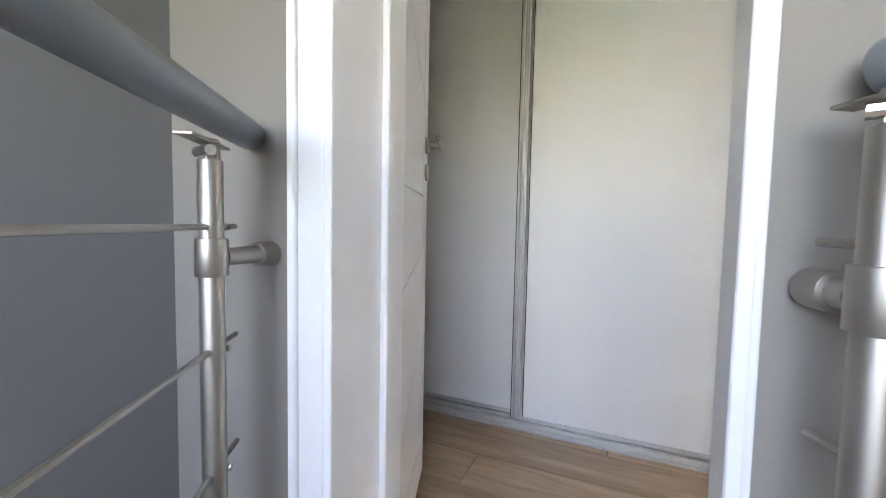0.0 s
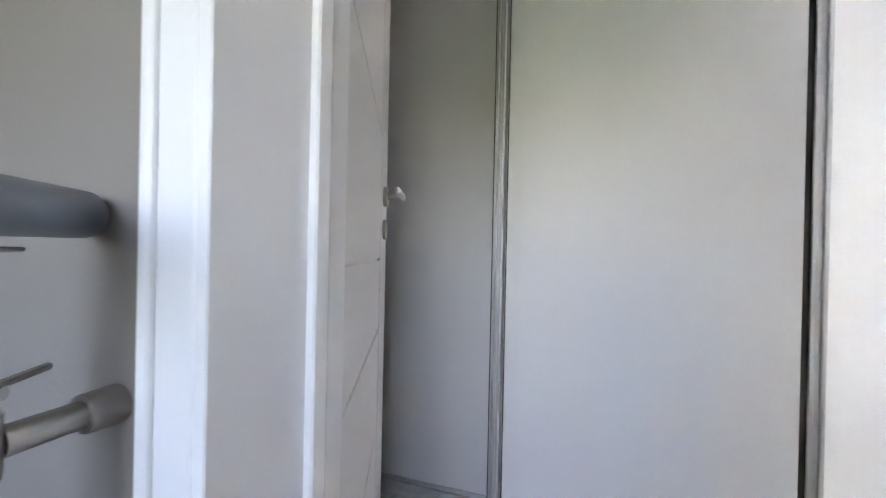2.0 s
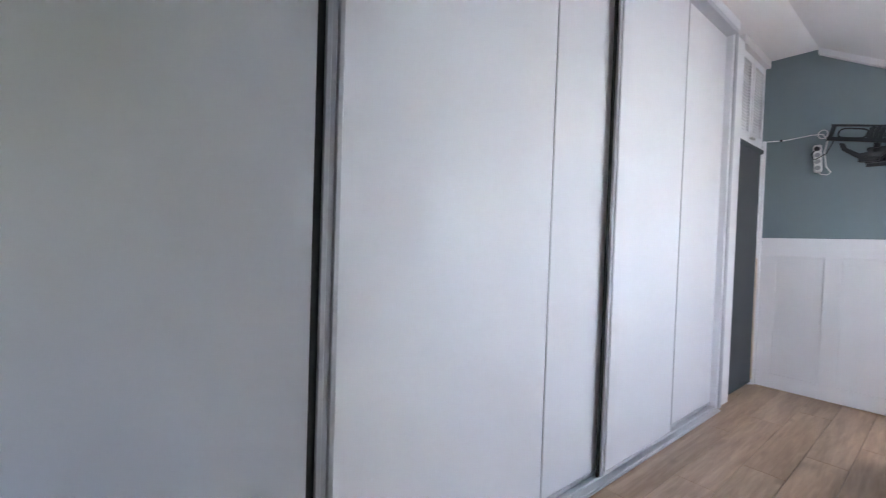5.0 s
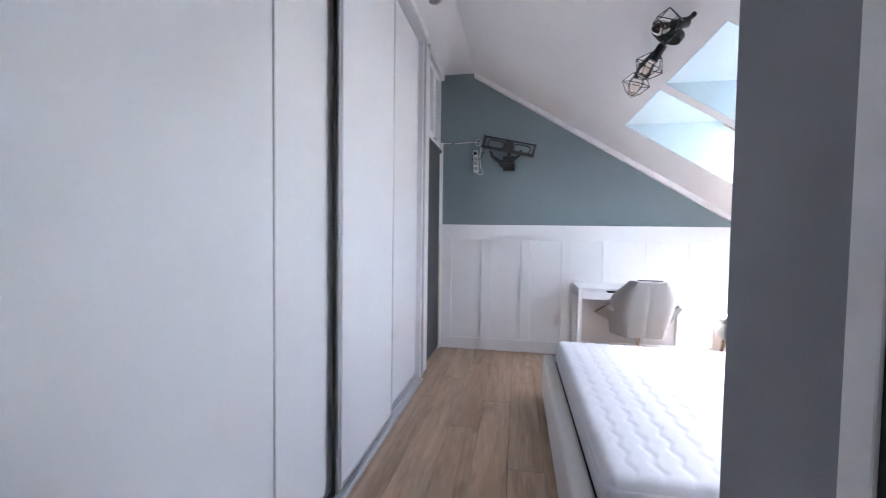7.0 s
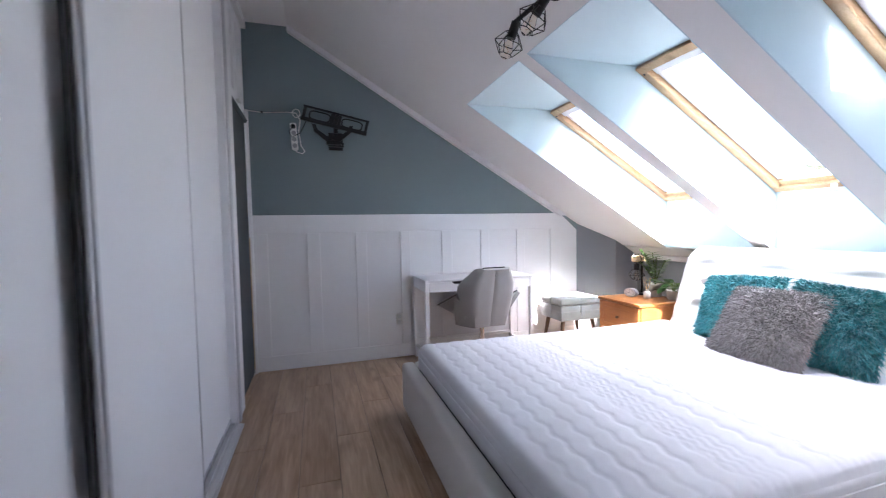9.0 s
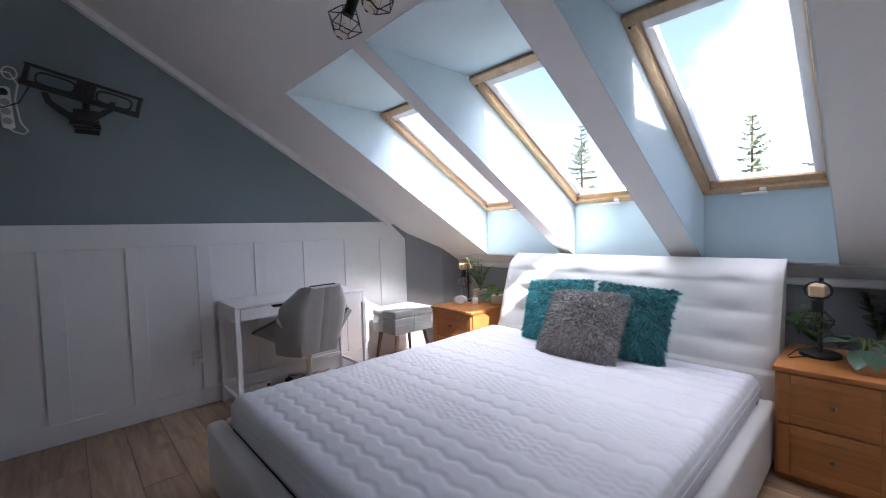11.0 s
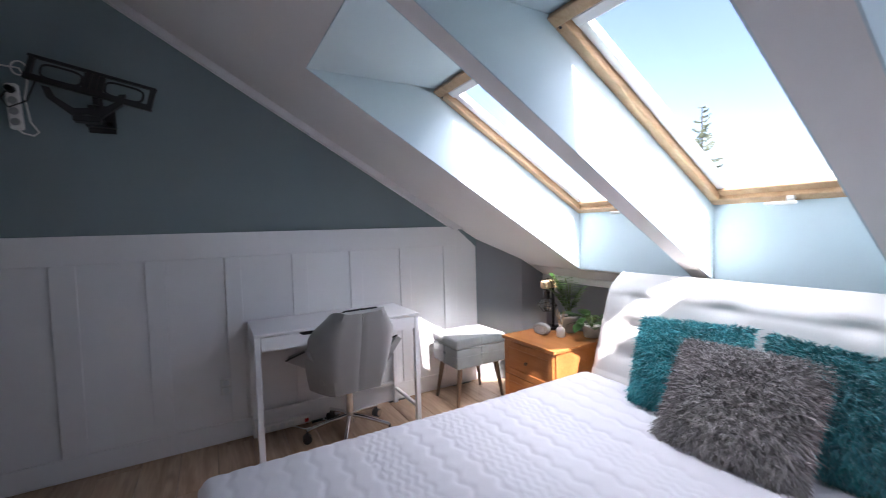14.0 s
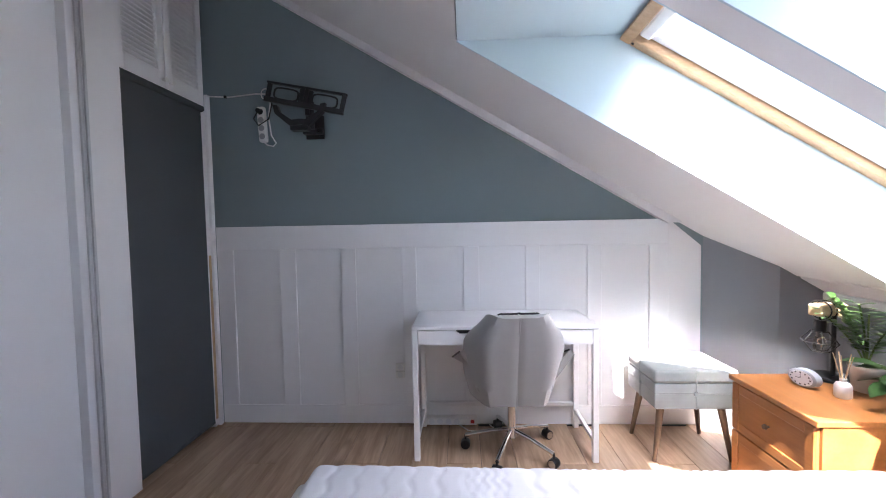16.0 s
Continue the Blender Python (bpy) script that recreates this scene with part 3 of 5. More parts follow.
jamb = thing("door_jamb", (0, 5.94, 0), "white wooden jamb strip with worn lower edge", "trim", kind="structure")
part("strip", box((-0.10, 5.915, 0), (-0.028, 5.998, 2.115), 0.003), M_TRIM, jamb)
part("strip", box((-0.028, 5.945, 0), (-0.004, 5.978, 2.20), 0.004), M_TRIM, jamb)
part("bare_wood_edge", box((-0.0285, 5.925, 0.05), (-0.0225, 5.945, 1.15), 0.001), M_BLOCK, jamb, "bare chipped wood edge")

# ---- entrance door with frame ----
door = thing("door_1", (DOOR_X0, DY0, 0), "open white interior door with slanted grooves", "door", kind="structure")
hx, hy, ex, ey = DOOR_X0 - 0.005, DY0 + 0.005, 0.755, 0.655
dv = Vector((ex - hx, ey - hy, 0))
dl = dv.length
dm = Matrix.Translation((hx, hy, 0)) @ Matrix.Rotation(math.atan2(dv.y, dv.x), 4, "Z")
TH = 0.04
part("leaf", box((0.0, 0.004, 0.012), (dl, TH, 2.03), 0.002, dm), M_TRIM, door)
part("leaf_face_rail", box((dl - 0.085, -0.003, 0.012), (dl, 0.004, 2.03), 0.002, dm), M_TRIM, door, "raised outer stile")
part("leaf_face_rail", box((0.0, -0.003, 0.012), (0.05, 0.004, 2.03), 0.002, dm), M_TRIM, door, "raised outer stile")
part("leaf_face_rail", box((0.05, -0.003, 0.012), (dl - 0.085, 0.004, 0.13), 0.002, dm), M_TRIM, door, "raised bottom rail")
part("leaf_face_rail", box((0.05, -0.003, 1.93), (dl - 0.085, 0.004, 2.03), 0.002, dm), M_TRIM, door, "raised top rail")
# grooves fan out across the field
fields_z = [0.13, 0.50, 0.735, 0.905, 1.205, 1.62, 1.93]
slant = [0, 0.20, 0.07, 0.0, -0.14, -0.30, 0]
for i in range(len(fields_z) - 1):
    a0, a1 = fields_z[i] + 0.003, fields_z[i + 1] - 0.003
    s0, s1 = slant[i], slant[i + 1]
    g = 0.10 + 0.10
    poly = [(0.053, a0 - (s0 if i else 0)), (dl - 0.088, a0), (dl - 0.088, a1), (0.053, a1 - (s1 if i < 5 else 0))]
    bm = prism(poly, "y", -0.0015, 0.0045)
    bm.transform(dm)
    part("field_panel", bm, M_TRIM, door)
hz = 1.06
bm = rod((dl - 0.045, -0.004, hz), (dl - 0.045, -0.012, hz), 0.024, n=20)
part("rosette", rod(dm @ Vector((dl - 0.045, -0.003, hz)), dm @ Vector((dl - 0.045, -0.012, hz)), 0.025, n=20), M_STEEL, door, "satin steel rosette", True)
bm.free()
bm = rod(dm @ Vector((dl - 0.045, -0.010, hz)), dm @ Vector((dl - 0.045, -0.05, hz)), 0.009, n=12)
bm = box((dl - 0.16, -0.056, hz - 0.010), (dl - 0.035, -0.044, hz + 0.010), 0.005, dm, bm)
part("lever", bm, M_STEEL, door, "satin steel lever handle")
part("key_plate", rod(dm @ Vector((dl - 0.045, -0.003, hz - 0.082)), dm @ Vector((dl - 0.045, -0.010, hz - 0.082)), 0.025, n=20), M_STEEL, door, "satin steel key plate", True)
bm = box((dl - 0.16, TH + 0.044, hz - 0.010), (dl - 0.035, TH + 0.056, hz + 0.010), 0.005, dm)
part("lever", rod(dm @ Vector((dl - 0.045, TH, hz)), dm @ Vector((dl - 0.045, TH + 0.05, hz)), 0.011, n=12, bm=bm), M_STEEL, door, "satin steel lever handle")
part("rosette", rod(dm @ Vector((dl - 0.045, TH, hz)), dm @ Vector((dl - 0.045, TH + 0.009, hz)), 0.025, n=20), M_STEEL, door, "satin steel rosette", True)
part("key_plate", rod(dm @ Vector((dl - 0.045, TH, hz - 0.082)), dm @ Vector((dl - 0.045, TH + 0.008, hz - 0.082)), 0.025, n=20), M_STEEL, door, "satin steel key plate", True)
part("latch_plate", box((dl - 0.0005, 0.008, hz - 0.13), (dl + 0.0015, 0.03, hz + 0.08), 0, dm), M_STEEL, door, "steel latch plate")
for z in (0.3, 1.75):
    part("hinge", rod((DOOR_X0 + 0.004, DY0 + 0.012, z), (DOOR_X0 + 0.004, DY0 + 0.012, z + 0.09), 0.008, n=12), M_CHROME, door, "bright steel hinge", True)

frame_1 = thing("door_frame_1", (DOOR_X0, DY0, 0), "white door frame with rounded casing", "door frame", kind="structure")
for side, y0, y1 in (("l", DY0 - 0.0, DY0 + 0.02), ("r", DY1 - 0.02, DY1)):
    part("jamb", box(((DOOR_X0 if side == "l" else 1.372) - 0.012, y0, 0), (DOOR_X1 + 0.012, y1, 2.06), 0.002), M_TRIM, frame_1)
for y0, y1, yb in ((DY0 - 0.045, DY0 + 0.006, DY0 - 0.065), (DY1 - 0.006, DY1 + 0.003, DY1 + 0.003)):
    part("casing", box((DOOR_X1, y0, 0), (DOOR_X1 + 0.014, y1, 2.12), 0.003, seg=2), M_TRIM, frame_1)
    if y0 < 1:
        part("casing_bead", box((DOOR_X1, yb, 0), (DOOR_X1 + 0.02, yb + 0.0185, 2.12), 0.007, seg=3), M_TRIM, frame_1)
    part("casing", box(((DOOR_X0 if y0 < 1 else 1.372) - 0.010, y0, 0), (DOOR_X0 if y0 < 1 else 1.372, y1, 2.12), 0.003, seg=2), M_TRIM, frame_1)
part("head", box((DOOR_X0 - 0.012, DY0 + 0.02, 2.04), (DOOR_X1 + 0.012, DY1 - 0.02, 2.06), 0.002), M_TRIM, frame_1)
part("casing", box((DOOR_X1, DY0 - 0.062, 2.052), (DOOR_X1 + 0.013, DY1 + 0.0215, 2.12), 0.007, seg=3), M_TRIM, frame_1)
part("stop_strip", box((DOOR_X0 + 0.045, DY0 + 0.02, 0), (DOOR_X0 + 0.075, DY0 + 0.034, 2.04), 0.003), M_TRIM, frame_1)
part("gasket", box((DOOR_X0 + 0.036, DY0 + 0.02, 0), (DOOR_X0 + 0.045, DY0 + 0.028, 2.04), 0.002), M_ALU, frame_1, "grey rubber gasket")

# second, closed door in the slanting face of the same wall
door2 = thing("door_2", (1.30, 1.45, 0), "closed white door leaf with white frame", "door", kind="structure")
d2 = Vector((1.214 - 1.372, NEAR_Y + 0.06 - DY1, 0))
d2l = d2.length
d2m = Matrix.Translation((1.372, DY1, 0)) @ Matrix.Rotation(math.atan2(d2.y, d2.x), 4, "Z")
part("leaf", box((0.06, 0.001, 0.01), (d2l - 0.335, 0.010, 2.03), 0.002, d2m), M_TRIM, door2)
part("gasket", box((d2l - 0.335, 0.001, 0.0), (d2l - 0.315, 0.007, 2.04), 0.001, d2m), M_GAP, door2, "dark rubber gap")
part("casing", box((d2l - 0.315, 0.001, 0), (d2l - 0.265, 0.012, 2.10), 0.004, d2m, seg=2), M_TRIM, door2)
part("head", box((0.06, 0.001, 2.035), (d2l - 0.315, 0.012, 2.10), 0.004, d2m), M_TRIM, door2)

# ---- landing rails ----
rd = Vector((0.857, 0.515, 0)).normalized()


def stair_rail(end, post_xy, wall_pt, length, label):
    r = thing("stair_rail", (*post_xy, 0), label, "railing", "stair rails")
    e = Vector(end)
    bm = rod(e, e + rd * length, 0.0245, n=28, bevel=0.006)
    part("handrail", bm, M_RAIL, r, "grey powder-coated handrail", True)
    p = Vector((*post_xy, 0))
    bm = rod(p + Vector((0, 0, -0.9)), p + Vector((0, 0, 0.905)), 0.0165, n=20, bevel=0.002)
    part("post", bm, M_STEEL, r, "satin steel post", True)
    bm = box((-0.011, -0.006, 0.897), (0.011, 0.006, 0.935), 0.002, Matrix.Translation(p))
    part("hinge_bracket", box((-0.004, -0.013, 0.90), (0.004, 0.013, 0.932), 0.002, Matrix.Translation(p) @ Matrix.Rotation(radians(31), 4, "Z"), bm), M_STEEL, r, "steel swivel bracket")
    part("saddle", box((-0.04, -0.012, 0.925), (0.075, 0.012, 0.929), 0.001, Matrix.Translation(p) @ Matrix.Rotation(radians(31), 4, "Z")), M_STEEL, r, "thin steel saddle plate")
    part("bolt", rod(p + Vector((0.004, -0.02, 0.916)), p + Vector((0.014, 0.02, 0.916)), 0.008, n=10), M_CHROME, r, "bright bolt head")
    w = Vector(wall_pt)
    part("clamp", rod(p + Vector((0, 0, 0.742)), p + Vector((0, 0, 0.796)), 0.0215, n=22, bevel=0.002), M_STEEL, r, "", True)
    q = Vector((p.x, p.y, w.z))
    d = (w - q).normalized()
    part("stand_off", rod(q + d * 0.02, w, 0.0135, n=18), M_STEEL, r, "steel stand-off to the wall", True)
    part("wall_cup", rod(w - d * 0.035, w, 0.0195, n=22, bevel=0.002), M_STEEL, r, "", True)
    for z in (0.812, 0.636, 0.455, 0.275):
        c = Vector((p.x, p.y, z))
        part("cable", rod(c - rd * min(0.115, p.x - DOOR_X1 - 0.03), c + rd * length, 0.0042, n=8), M_STEEL, r, "thin steel bar", True)
        side = Vector((-rd.y, rd.x, 0))
        part("grub_screw", rod(c + side * 0.013 - rd * 0.008, c + side * 0.02 - rd * 0.008, 0.006, n=10), M_CHROME, r)
    return r


stair_rail((1.436, 0.667, 0.962), (1.536, 0.706), (DOOR_X1 + 0.001, 0.70, 0.768), 1.9, "steel stair rail with grey handrail and horizontal bars")
stair_rail((1.452, 1.435, 0.962), (1.50, 1.425), (DOOR_X1 + 0.006, 1.406, 0.768), 0.55, "steel stair rail end fixed beside the door")

# ---- bed ----
BX0, BX1, BY0, BY1 = 1.0, 3.10, 2.945, 4.82
bed = thing("bed", ((BX0 + BX1) / 2, (BY0 + BY1) / 2, 0), "white faux-leather double bed frame with tufted headboard", "bed")


def padded(lo, hi, r=0.03):
    return box(lo, hi, r, seg=4)


part("side_rail", padded((BX0 + 0.08, BY1 - 0.085, 0.04), (BX1, BY1, 0.335), 0.025), M_LEATHER, bed, "", True)
part("side_rail", padded((BX0 + 0.08, BY0, 0.04), (BX1, BY0 + 0.085, 0.335), 0.025), M_LEATHER, bed, "", True)
part("foot_rail", padded((BX0, BY0, 0.04), (BX0 + 0.085, BY1, 0.335), 0.025), M_LEATHER, bed, "", True)
part("slat_base", box((BX0 + 0.08, BY0 + 0.08, 0.20), (BX1, BY1 - 0.08, 0.30)), M_DARKHOLE, bed)
for x in (BX0 + 0.12, BX1 - 0.15):
    for y in (BY0 + 0.12, BY1 - 0.12):
        part("foot", box((x - 0.03, y - 0.03, 0), (x + 0.03, y + 0.03, 0.05), 0.004), M_BLACK, bed)

HY0, HY1, HZ = 2.945, 4.74, 1.02
TUFT_Z, TUFT_Y = (0.59, 0.745, 0.895), [HY0 + (i + 0.5) * (HY1 - HY0) / 4 for i in range(4)]


def headboard_face(u, v):
    y = HY0 + (HY1 - HY0) * u
    z = 0.22 + (HZ - 0.22) * v
    lean = 0.36 * max(0.0, (z - 0.35)) ** 1.3
    edge = min(u, 1 - u) * (HY1 - HY0)
    round_e = 0.045 * (1 - min(1, edge / 0.06)) ** 2
    round_t = 0.10 * (1 - min(1, (HZ - z) / 0.11)) ** 2
    dent = 0.0
    for tz in TUFT_Z:
        dent += 0.005 * math.exp(-((z - tz) / 0.014) ** 2) * (0.55 + 0.45 * math.sin(y * 9 + tz * 20) ** 2)
        for ty in TUFT_Y:
            dent += 0.024 * math.exp(-(((z - tz) / 0.035) ** 2 + ((y - ty) / 0.075) ** 2))
    bulge = 0.004 * math.sin(math.pi * ((z - 0.62) / 0.158 % 1.0)) ** 0.7 if z > 0.46 else 0.012
    return Vector((3.085 + lean + round_e + round_t + dent - bulge - 0.01, y, z))


bm = sheet(headboard_face, 90, 70)
n_ = 12
bm2 = sheet(lambda u, v: Vector((3.25 + 0.27 * max(0.0, v * (HZ - 0.35)) - 0.02 * v, HY0 + (HY1 - HY0) * u, 0.04 + (HZ - 0.045) * v)), n_, 6)
bm = merge(bm, bm2)
for yy in (HY0, HY1):
    bm = merge(bm, sheet(lambda u, v: (lambda f, b: f.lerp(b, u))(headboard_face((yy - HY0) / (HY1 - HY0), v), Vector((3.25 + 0.27 * max(0.0, v * (HZ - 0.35)) - 0.02 * v, yy, 0.22 + (HZ - 0.225) * v))), 3, 30))
bm = merge(bm, sheet(lambda u, v: headboard_face(u, 1.0).lerp(Vector((3.25 + 0.27 * (HZ - 0.35) - 0.02, HY0 + (HY1 - HY0) * u, HZ - 0.005)), v), 90, 2))
bm = box((3.09, HY0 + 0.02, 0.0), (3.25, HY1 - 0.02, 0.24), 0.01, bm=bm)
part("headboard", bm, M_LEATHER, bed, "padded headboard with stitched tufts", True)

MX0, MX1, MY0, MY1, MZ = 1.095, 3.07, 3.01, 4.74, 0.465
mattress = thing("mattress", ((MX0 + MX1) / 2, (MY0 + MY1) / 2, 0.3), "white quilted mattress with wavy stitched cover", "mattress")


def quilt(x, y):
    """Height of the quilting: wide soft bands with wavy seams across the bed, small zigzag in the middle."""
    s = x + 0.010 * math.sin(y * 2 * math.pi / 0.115)
    if x < MX0 + 0.55 or x > MX1 - 0.45:
        p = 0.092
        d = abs((s - MX0) / p - round((s - MX0) / p)) * p
        return -0.005 * math.exp(-(d / 0.011) ** 2)
    s = x + 0.010 * math.sin(y * 2 * math.pi / 0.07)
    p = 0.034
    band = ((x - MX0 - 0.55) % 0.36)
    if band < 0.14:
        d = abs(s / p - round(s / p)) * p
        return -0.005 * math.exp(-(d / 0.008) ** 2)
    p = 0.11
    s = x + 0.012 * math.sin(y * 2 * math.pi / 0.10)
    d = abs(s / p - round(s / p)) * p
    return -0.006 * math.exp(-(d / 0.012) ** 2)


NX, NY = 230, 170
R = 0.045


def mattress_top(u, v):
    x, y = MX0 + (MX1 - MX0) * u, MY0 + (MY1 - MY0) * v
    ex = max(0, R - (x - MX0), R - (MX1 - x))
    ey = max(0, R - (y - MY0), R - (MY1 - y))
    d = min(R, math.hypot(ex, ey))
    drop = R - math.sqrt(max(0, R * R - d * d))
    sag = 0.006 * math.sin(3.1 * x + 1.0) * math.sin(2.3 * y)
    k = R - d
    return Vector((x, y, MZ - drop + (quilt(x, y) + sag * 0.6) * min(1, k / R + 0.35)))


bm = sheet(mattress_top, NX, NY)
part("cover_top", bm, M_FABRIC, mattress, "wavy quilted top", True)


part("side_band", box((MX0 - 0.004, MY0 - 0.004, 0.302), (MX1 + 0.004, MY1 + 0.004, MZ - R + 0.012), 0.02, seg=4), M_FABRIC, mattress, "", True)
part("piping", tube([(MX0 + 0.02, MY0 - 0.005, 0.39), (MX1, MY0 - 0.005, 0.39)], 0.003, 6), M_FABRIC, mattress, "stitched side seam", True)
part("piping", tube([(MX0 - 0.005, MY0 + 0.02, 0.39), (MX0 - 0.005, MY1 - 0.02, 0.39)], 0.003, 6), M_FABRIC, mattress, "stitched side seam", True)
part("tag", box((2.95, MY0 - 0.012, 0.34), (2.985, MY0 - 0.008, 0.36)), M_CLOCK, mattress, "small grey label")


# ---- shaggy cushions ----
def cushion(name, centre, size, thick, m, mat, label, strands, seed):
    rnd = random.Random(seed)
    c = thing(name, centre, label, "cushion", "shaggy cushions on the bed")
    mm = Matrix.Translation(centre) @ m

    def face(sign):
        def f(u, v):
            a, b = 2 * u - 1, 2 * v - 1
            h = thick * (max(0, 1 - abs(a) ** 2.6) * max(0, 1 - abs(b) ** 2.6)) ** 0.45
            k = 1 - 0.05 * (1 - abs(a) ** 2) * abs(b) - 0.05 * (1 - abs(b) ** 2) * abs(a)
            return mm @ Vector((a * size[0] / 2 * k, b * size[1] / 2 * k, sign * h))
        return f
    bm = merge(sheet(face(1), 24, 24), sheet(face(-1), 24, 24))
    part("cover", bm, mat, c, "", True)
    verts, faces = [], []
    top = face(1)
    inv = Vector(centre)
    mr = m.to_3x3()
    for i in range(strands):
        u, v = rnd.random(), rnd.random()
        if rnd.random() < 0.22:
            if rnd.random() < 0.5:
                u = rnd.choice((0.01, 0.99))
            else:
                v = rnd.choice((0.01, 0.99))
        p = top(u, v)
        nrm = mr @ Vector(((2 * u - 1) * 0.9 + rnd.gauss(0, 0.55), (2 * v - 1) * 0.9 + rnd.gauss(0, 0.55), 0.55)).normalized()
        nrm = (nrm + Vector((0, 0, -0.45))).normalized()
        ln = rnd.uniform(0.022, 0.048)
        side = nrm.cross(Vector((rnd.gauss(0, 1), rnd.gauss(0, 1), rnd.gauss(0, 1)))).normalized() * rnd.uniform(0.0016, 0.003)
        bend = Vector((rnd.gauss(0, 0.3), rnd.gauss(0, 0.3), -0.35)) * ln
        q = p + nrm * ln * 0.55
        t = p + nrm * ln + bend * 0.6
        b0 = len(verts)
        verts += [p - side - inv, p + side - inv, q + side - inv, q - side - inv, t - inv]
        faces += [(b0, b0 + 1, b0 + 2, b0 + 3), (b0 + 3, b0 + 2, b0 + 4)]
    me = bpy.data.meshes.new("shag")
    me.from_pydata([tuple(v) for v in verts], [], faces)
    me.materials.append(mat)
    sh = new("shag", me)
    sh.parent = c
    tagged(sh, "long tangled yarn pile", kind="stuff")
    return c


lean_m = Matrix.Rotation(radians(90), 4, "Z") @ Matrix.Rotation(radians(-66), 4, "X")


def cushion_pose(tilt, spin, turn=0):
    # local x along the room's y, local y upwards, local z towards the room
    base = Matrix(((0, 0, -1), (-1, 0, 0), (0, 1, 0))).to_4x4()
    return Matrix.Rotation(radians(turn), 4, "Z") @ Matrix.Rotation(radians(tilt), 4, "Y") @ base @ Matrix.Rotation(radians(spin), 4, "Z")


cushion("cushion", (2.99, 4.10, 0.655), (0.46, 0.42), 0.075, cushion_pose(24, 4), M_TEAL, "teal shaggy cushion leaning on the headboard", 9000, 3)
cushion("cushion", (2.965, 3.60, 0.655), (0.42, 0.42), 0.075, cushion_pose(22, -3), M_TEAL, "teal shaggy cushion leaning on the headboard", 9000, 4)
cushion("cushion", (2.83, 3.83, 0.625), (0.47, 0.44), 0.075, cushion_pose(38, 2), M_SHAG, "grey shaggy cushion in front of teal ones", 12000, 5)

# ---- desk ----
DX0, DX1, DF, DB, DT = 1.355, 2.372, 5.53, 5.972, 0.76
desk = thing("desk", ((DX0 + DX1) / 2, (DF + DB) / 2, 0), "white writing desk with drawer front and slim legs", "desk")
part("tabletop", box((DX0, DF, DT - 0.018), (DX1, DB, DT), 0.003), M_TRIM, desk)
part("body", box((DX0 + 0.004, DF + 0.022, DT - 0.105), (DX1 - 0.004, DB - 0.01, DT - 0.018), 0.002), M_TRIM, desk)
for x in (DX0, DX1 - 0.035):
    for y in (DF + 0.004, DB - 0.04):
        part("leg", box((x, y, 0), (x + 0.032, y + 0.032, DT - 0.018), 0.003), M_TRIM, desk)
    part("stretcher", box((x + 0.006, DF + 0.03, 0.10), (x + 0.028, DB - 0.03, 0.122), 0.002), M_TRIM, desk)
part("back_stretcher", box((DX0 + 0.03, DB - 0.03, 0.14), (DX1 - 0.03, DB - 0.008, 0.162), 0.002), M_TRIM, desk)
for x0, x1 in ((DX0 + 0.036, 1.86), (1.864, DX1 - 0.038)):
    mid = x1 - 0.14 if x0 < 1.5 else x0 + 0.14
    poly = [(x0, DT - 0.10), (x1, DT - 0.10), (x1, DT - 0.022), (x0, DT - 0.022)]
    if x0 < 1.5:
        poly = [(x0, DT - 0.10), (x1, DT - 0.10), (x1, DT - 0.042), (x1 - 0.24, DT - 0.042), (x1 - 0.27, DT - 0.022), (x0, DT - 0.022)]
    dr = part("drawer_front", prism(poly, "y", DF + 0.002, DF + 0.02), M_TRIM, desk, "white drawer front with cut-out grip")
    if x0 < 1.5:
        # near-black sheet stands in for the shade inside the cut-out
        part("grip_shadow", box((x1 - 0.26, DF + 0.0205, DT - 0.045), (x1, DF + 0.0215, DT - 0.020)), M_DARKHOLE, dr, "dark sheet painted as shade in the grip opening")

# ---- office chair ----
CX, CY = 1.91, 5.66
chair = thing("office_chair", (CX, CY, 0), "light grey velvet shell chair with black piping on chrome base", "chair")


def shell(u, v):
    a = (u - 0.5) * 2
    z = 0.345 + 0.51 * v
    w = 0.195 + 0.075 * math.sin(math.pi * min(1, v * 0.75 + 0.1)) - 0.06 * max(0, v - 0.72) / 0.28
    k = max(0, abs(a) - 0.55) / 0.45
    y = CY - 0.135 - 0.13 * v ** 1.1 + 0.19 * k ** 1.3 * (1 - 0.45 * v) + 0.012 * math.exp(-(a / 0.05) ** 2)
    x = CX + a * w * (1 - 0.10 * k)
    cut = 0.10 * k ** 1.5 * v ** 3
    return Vector((x, y, z - cut))


part("back_shell", sheet(shell, 36, 30, thick=-0.045), M_VELVET, chair, "", True)
part("piping", tube([shell(i / 40, 1.0) + Vector((0, -0.004, 0.003)) for i in range(41)], 0.0055, 8), M_BLACK, chair, "black piping", True)
for dx in (-0.006, 0.008):
    part("seam", tube([shell(0.5, 0.02 + 0.6 * i / 20) + Vector((dx + 0.008 * i / 20, -0.0035, 0)) for i in range(21)], 0.0022, 6), M_CLOCK, chair, "double back seam", True)
for s in (-1, 1):
    def wing(u, v, s=s):
        return Vector((CX + s * (0.17 + 0.13 * v + 0.03 * u), CY - 0.12 + 0.37 * u, 0.40 + 0.05 * (1 - u) + 0.17 * v * (1 - 0.55 * u)))
    part("armrest", sheet(wing, 14, 10, thick=0.035 * s), M_VELVET, chair, "curved side wing", True)
    part("piping", tube([wing(i / 20, 1.0) + Vector((0, 0, 0.004)) for i in range(21)], 0.0055, 8), M_BLACK, chair, "black piping", True)
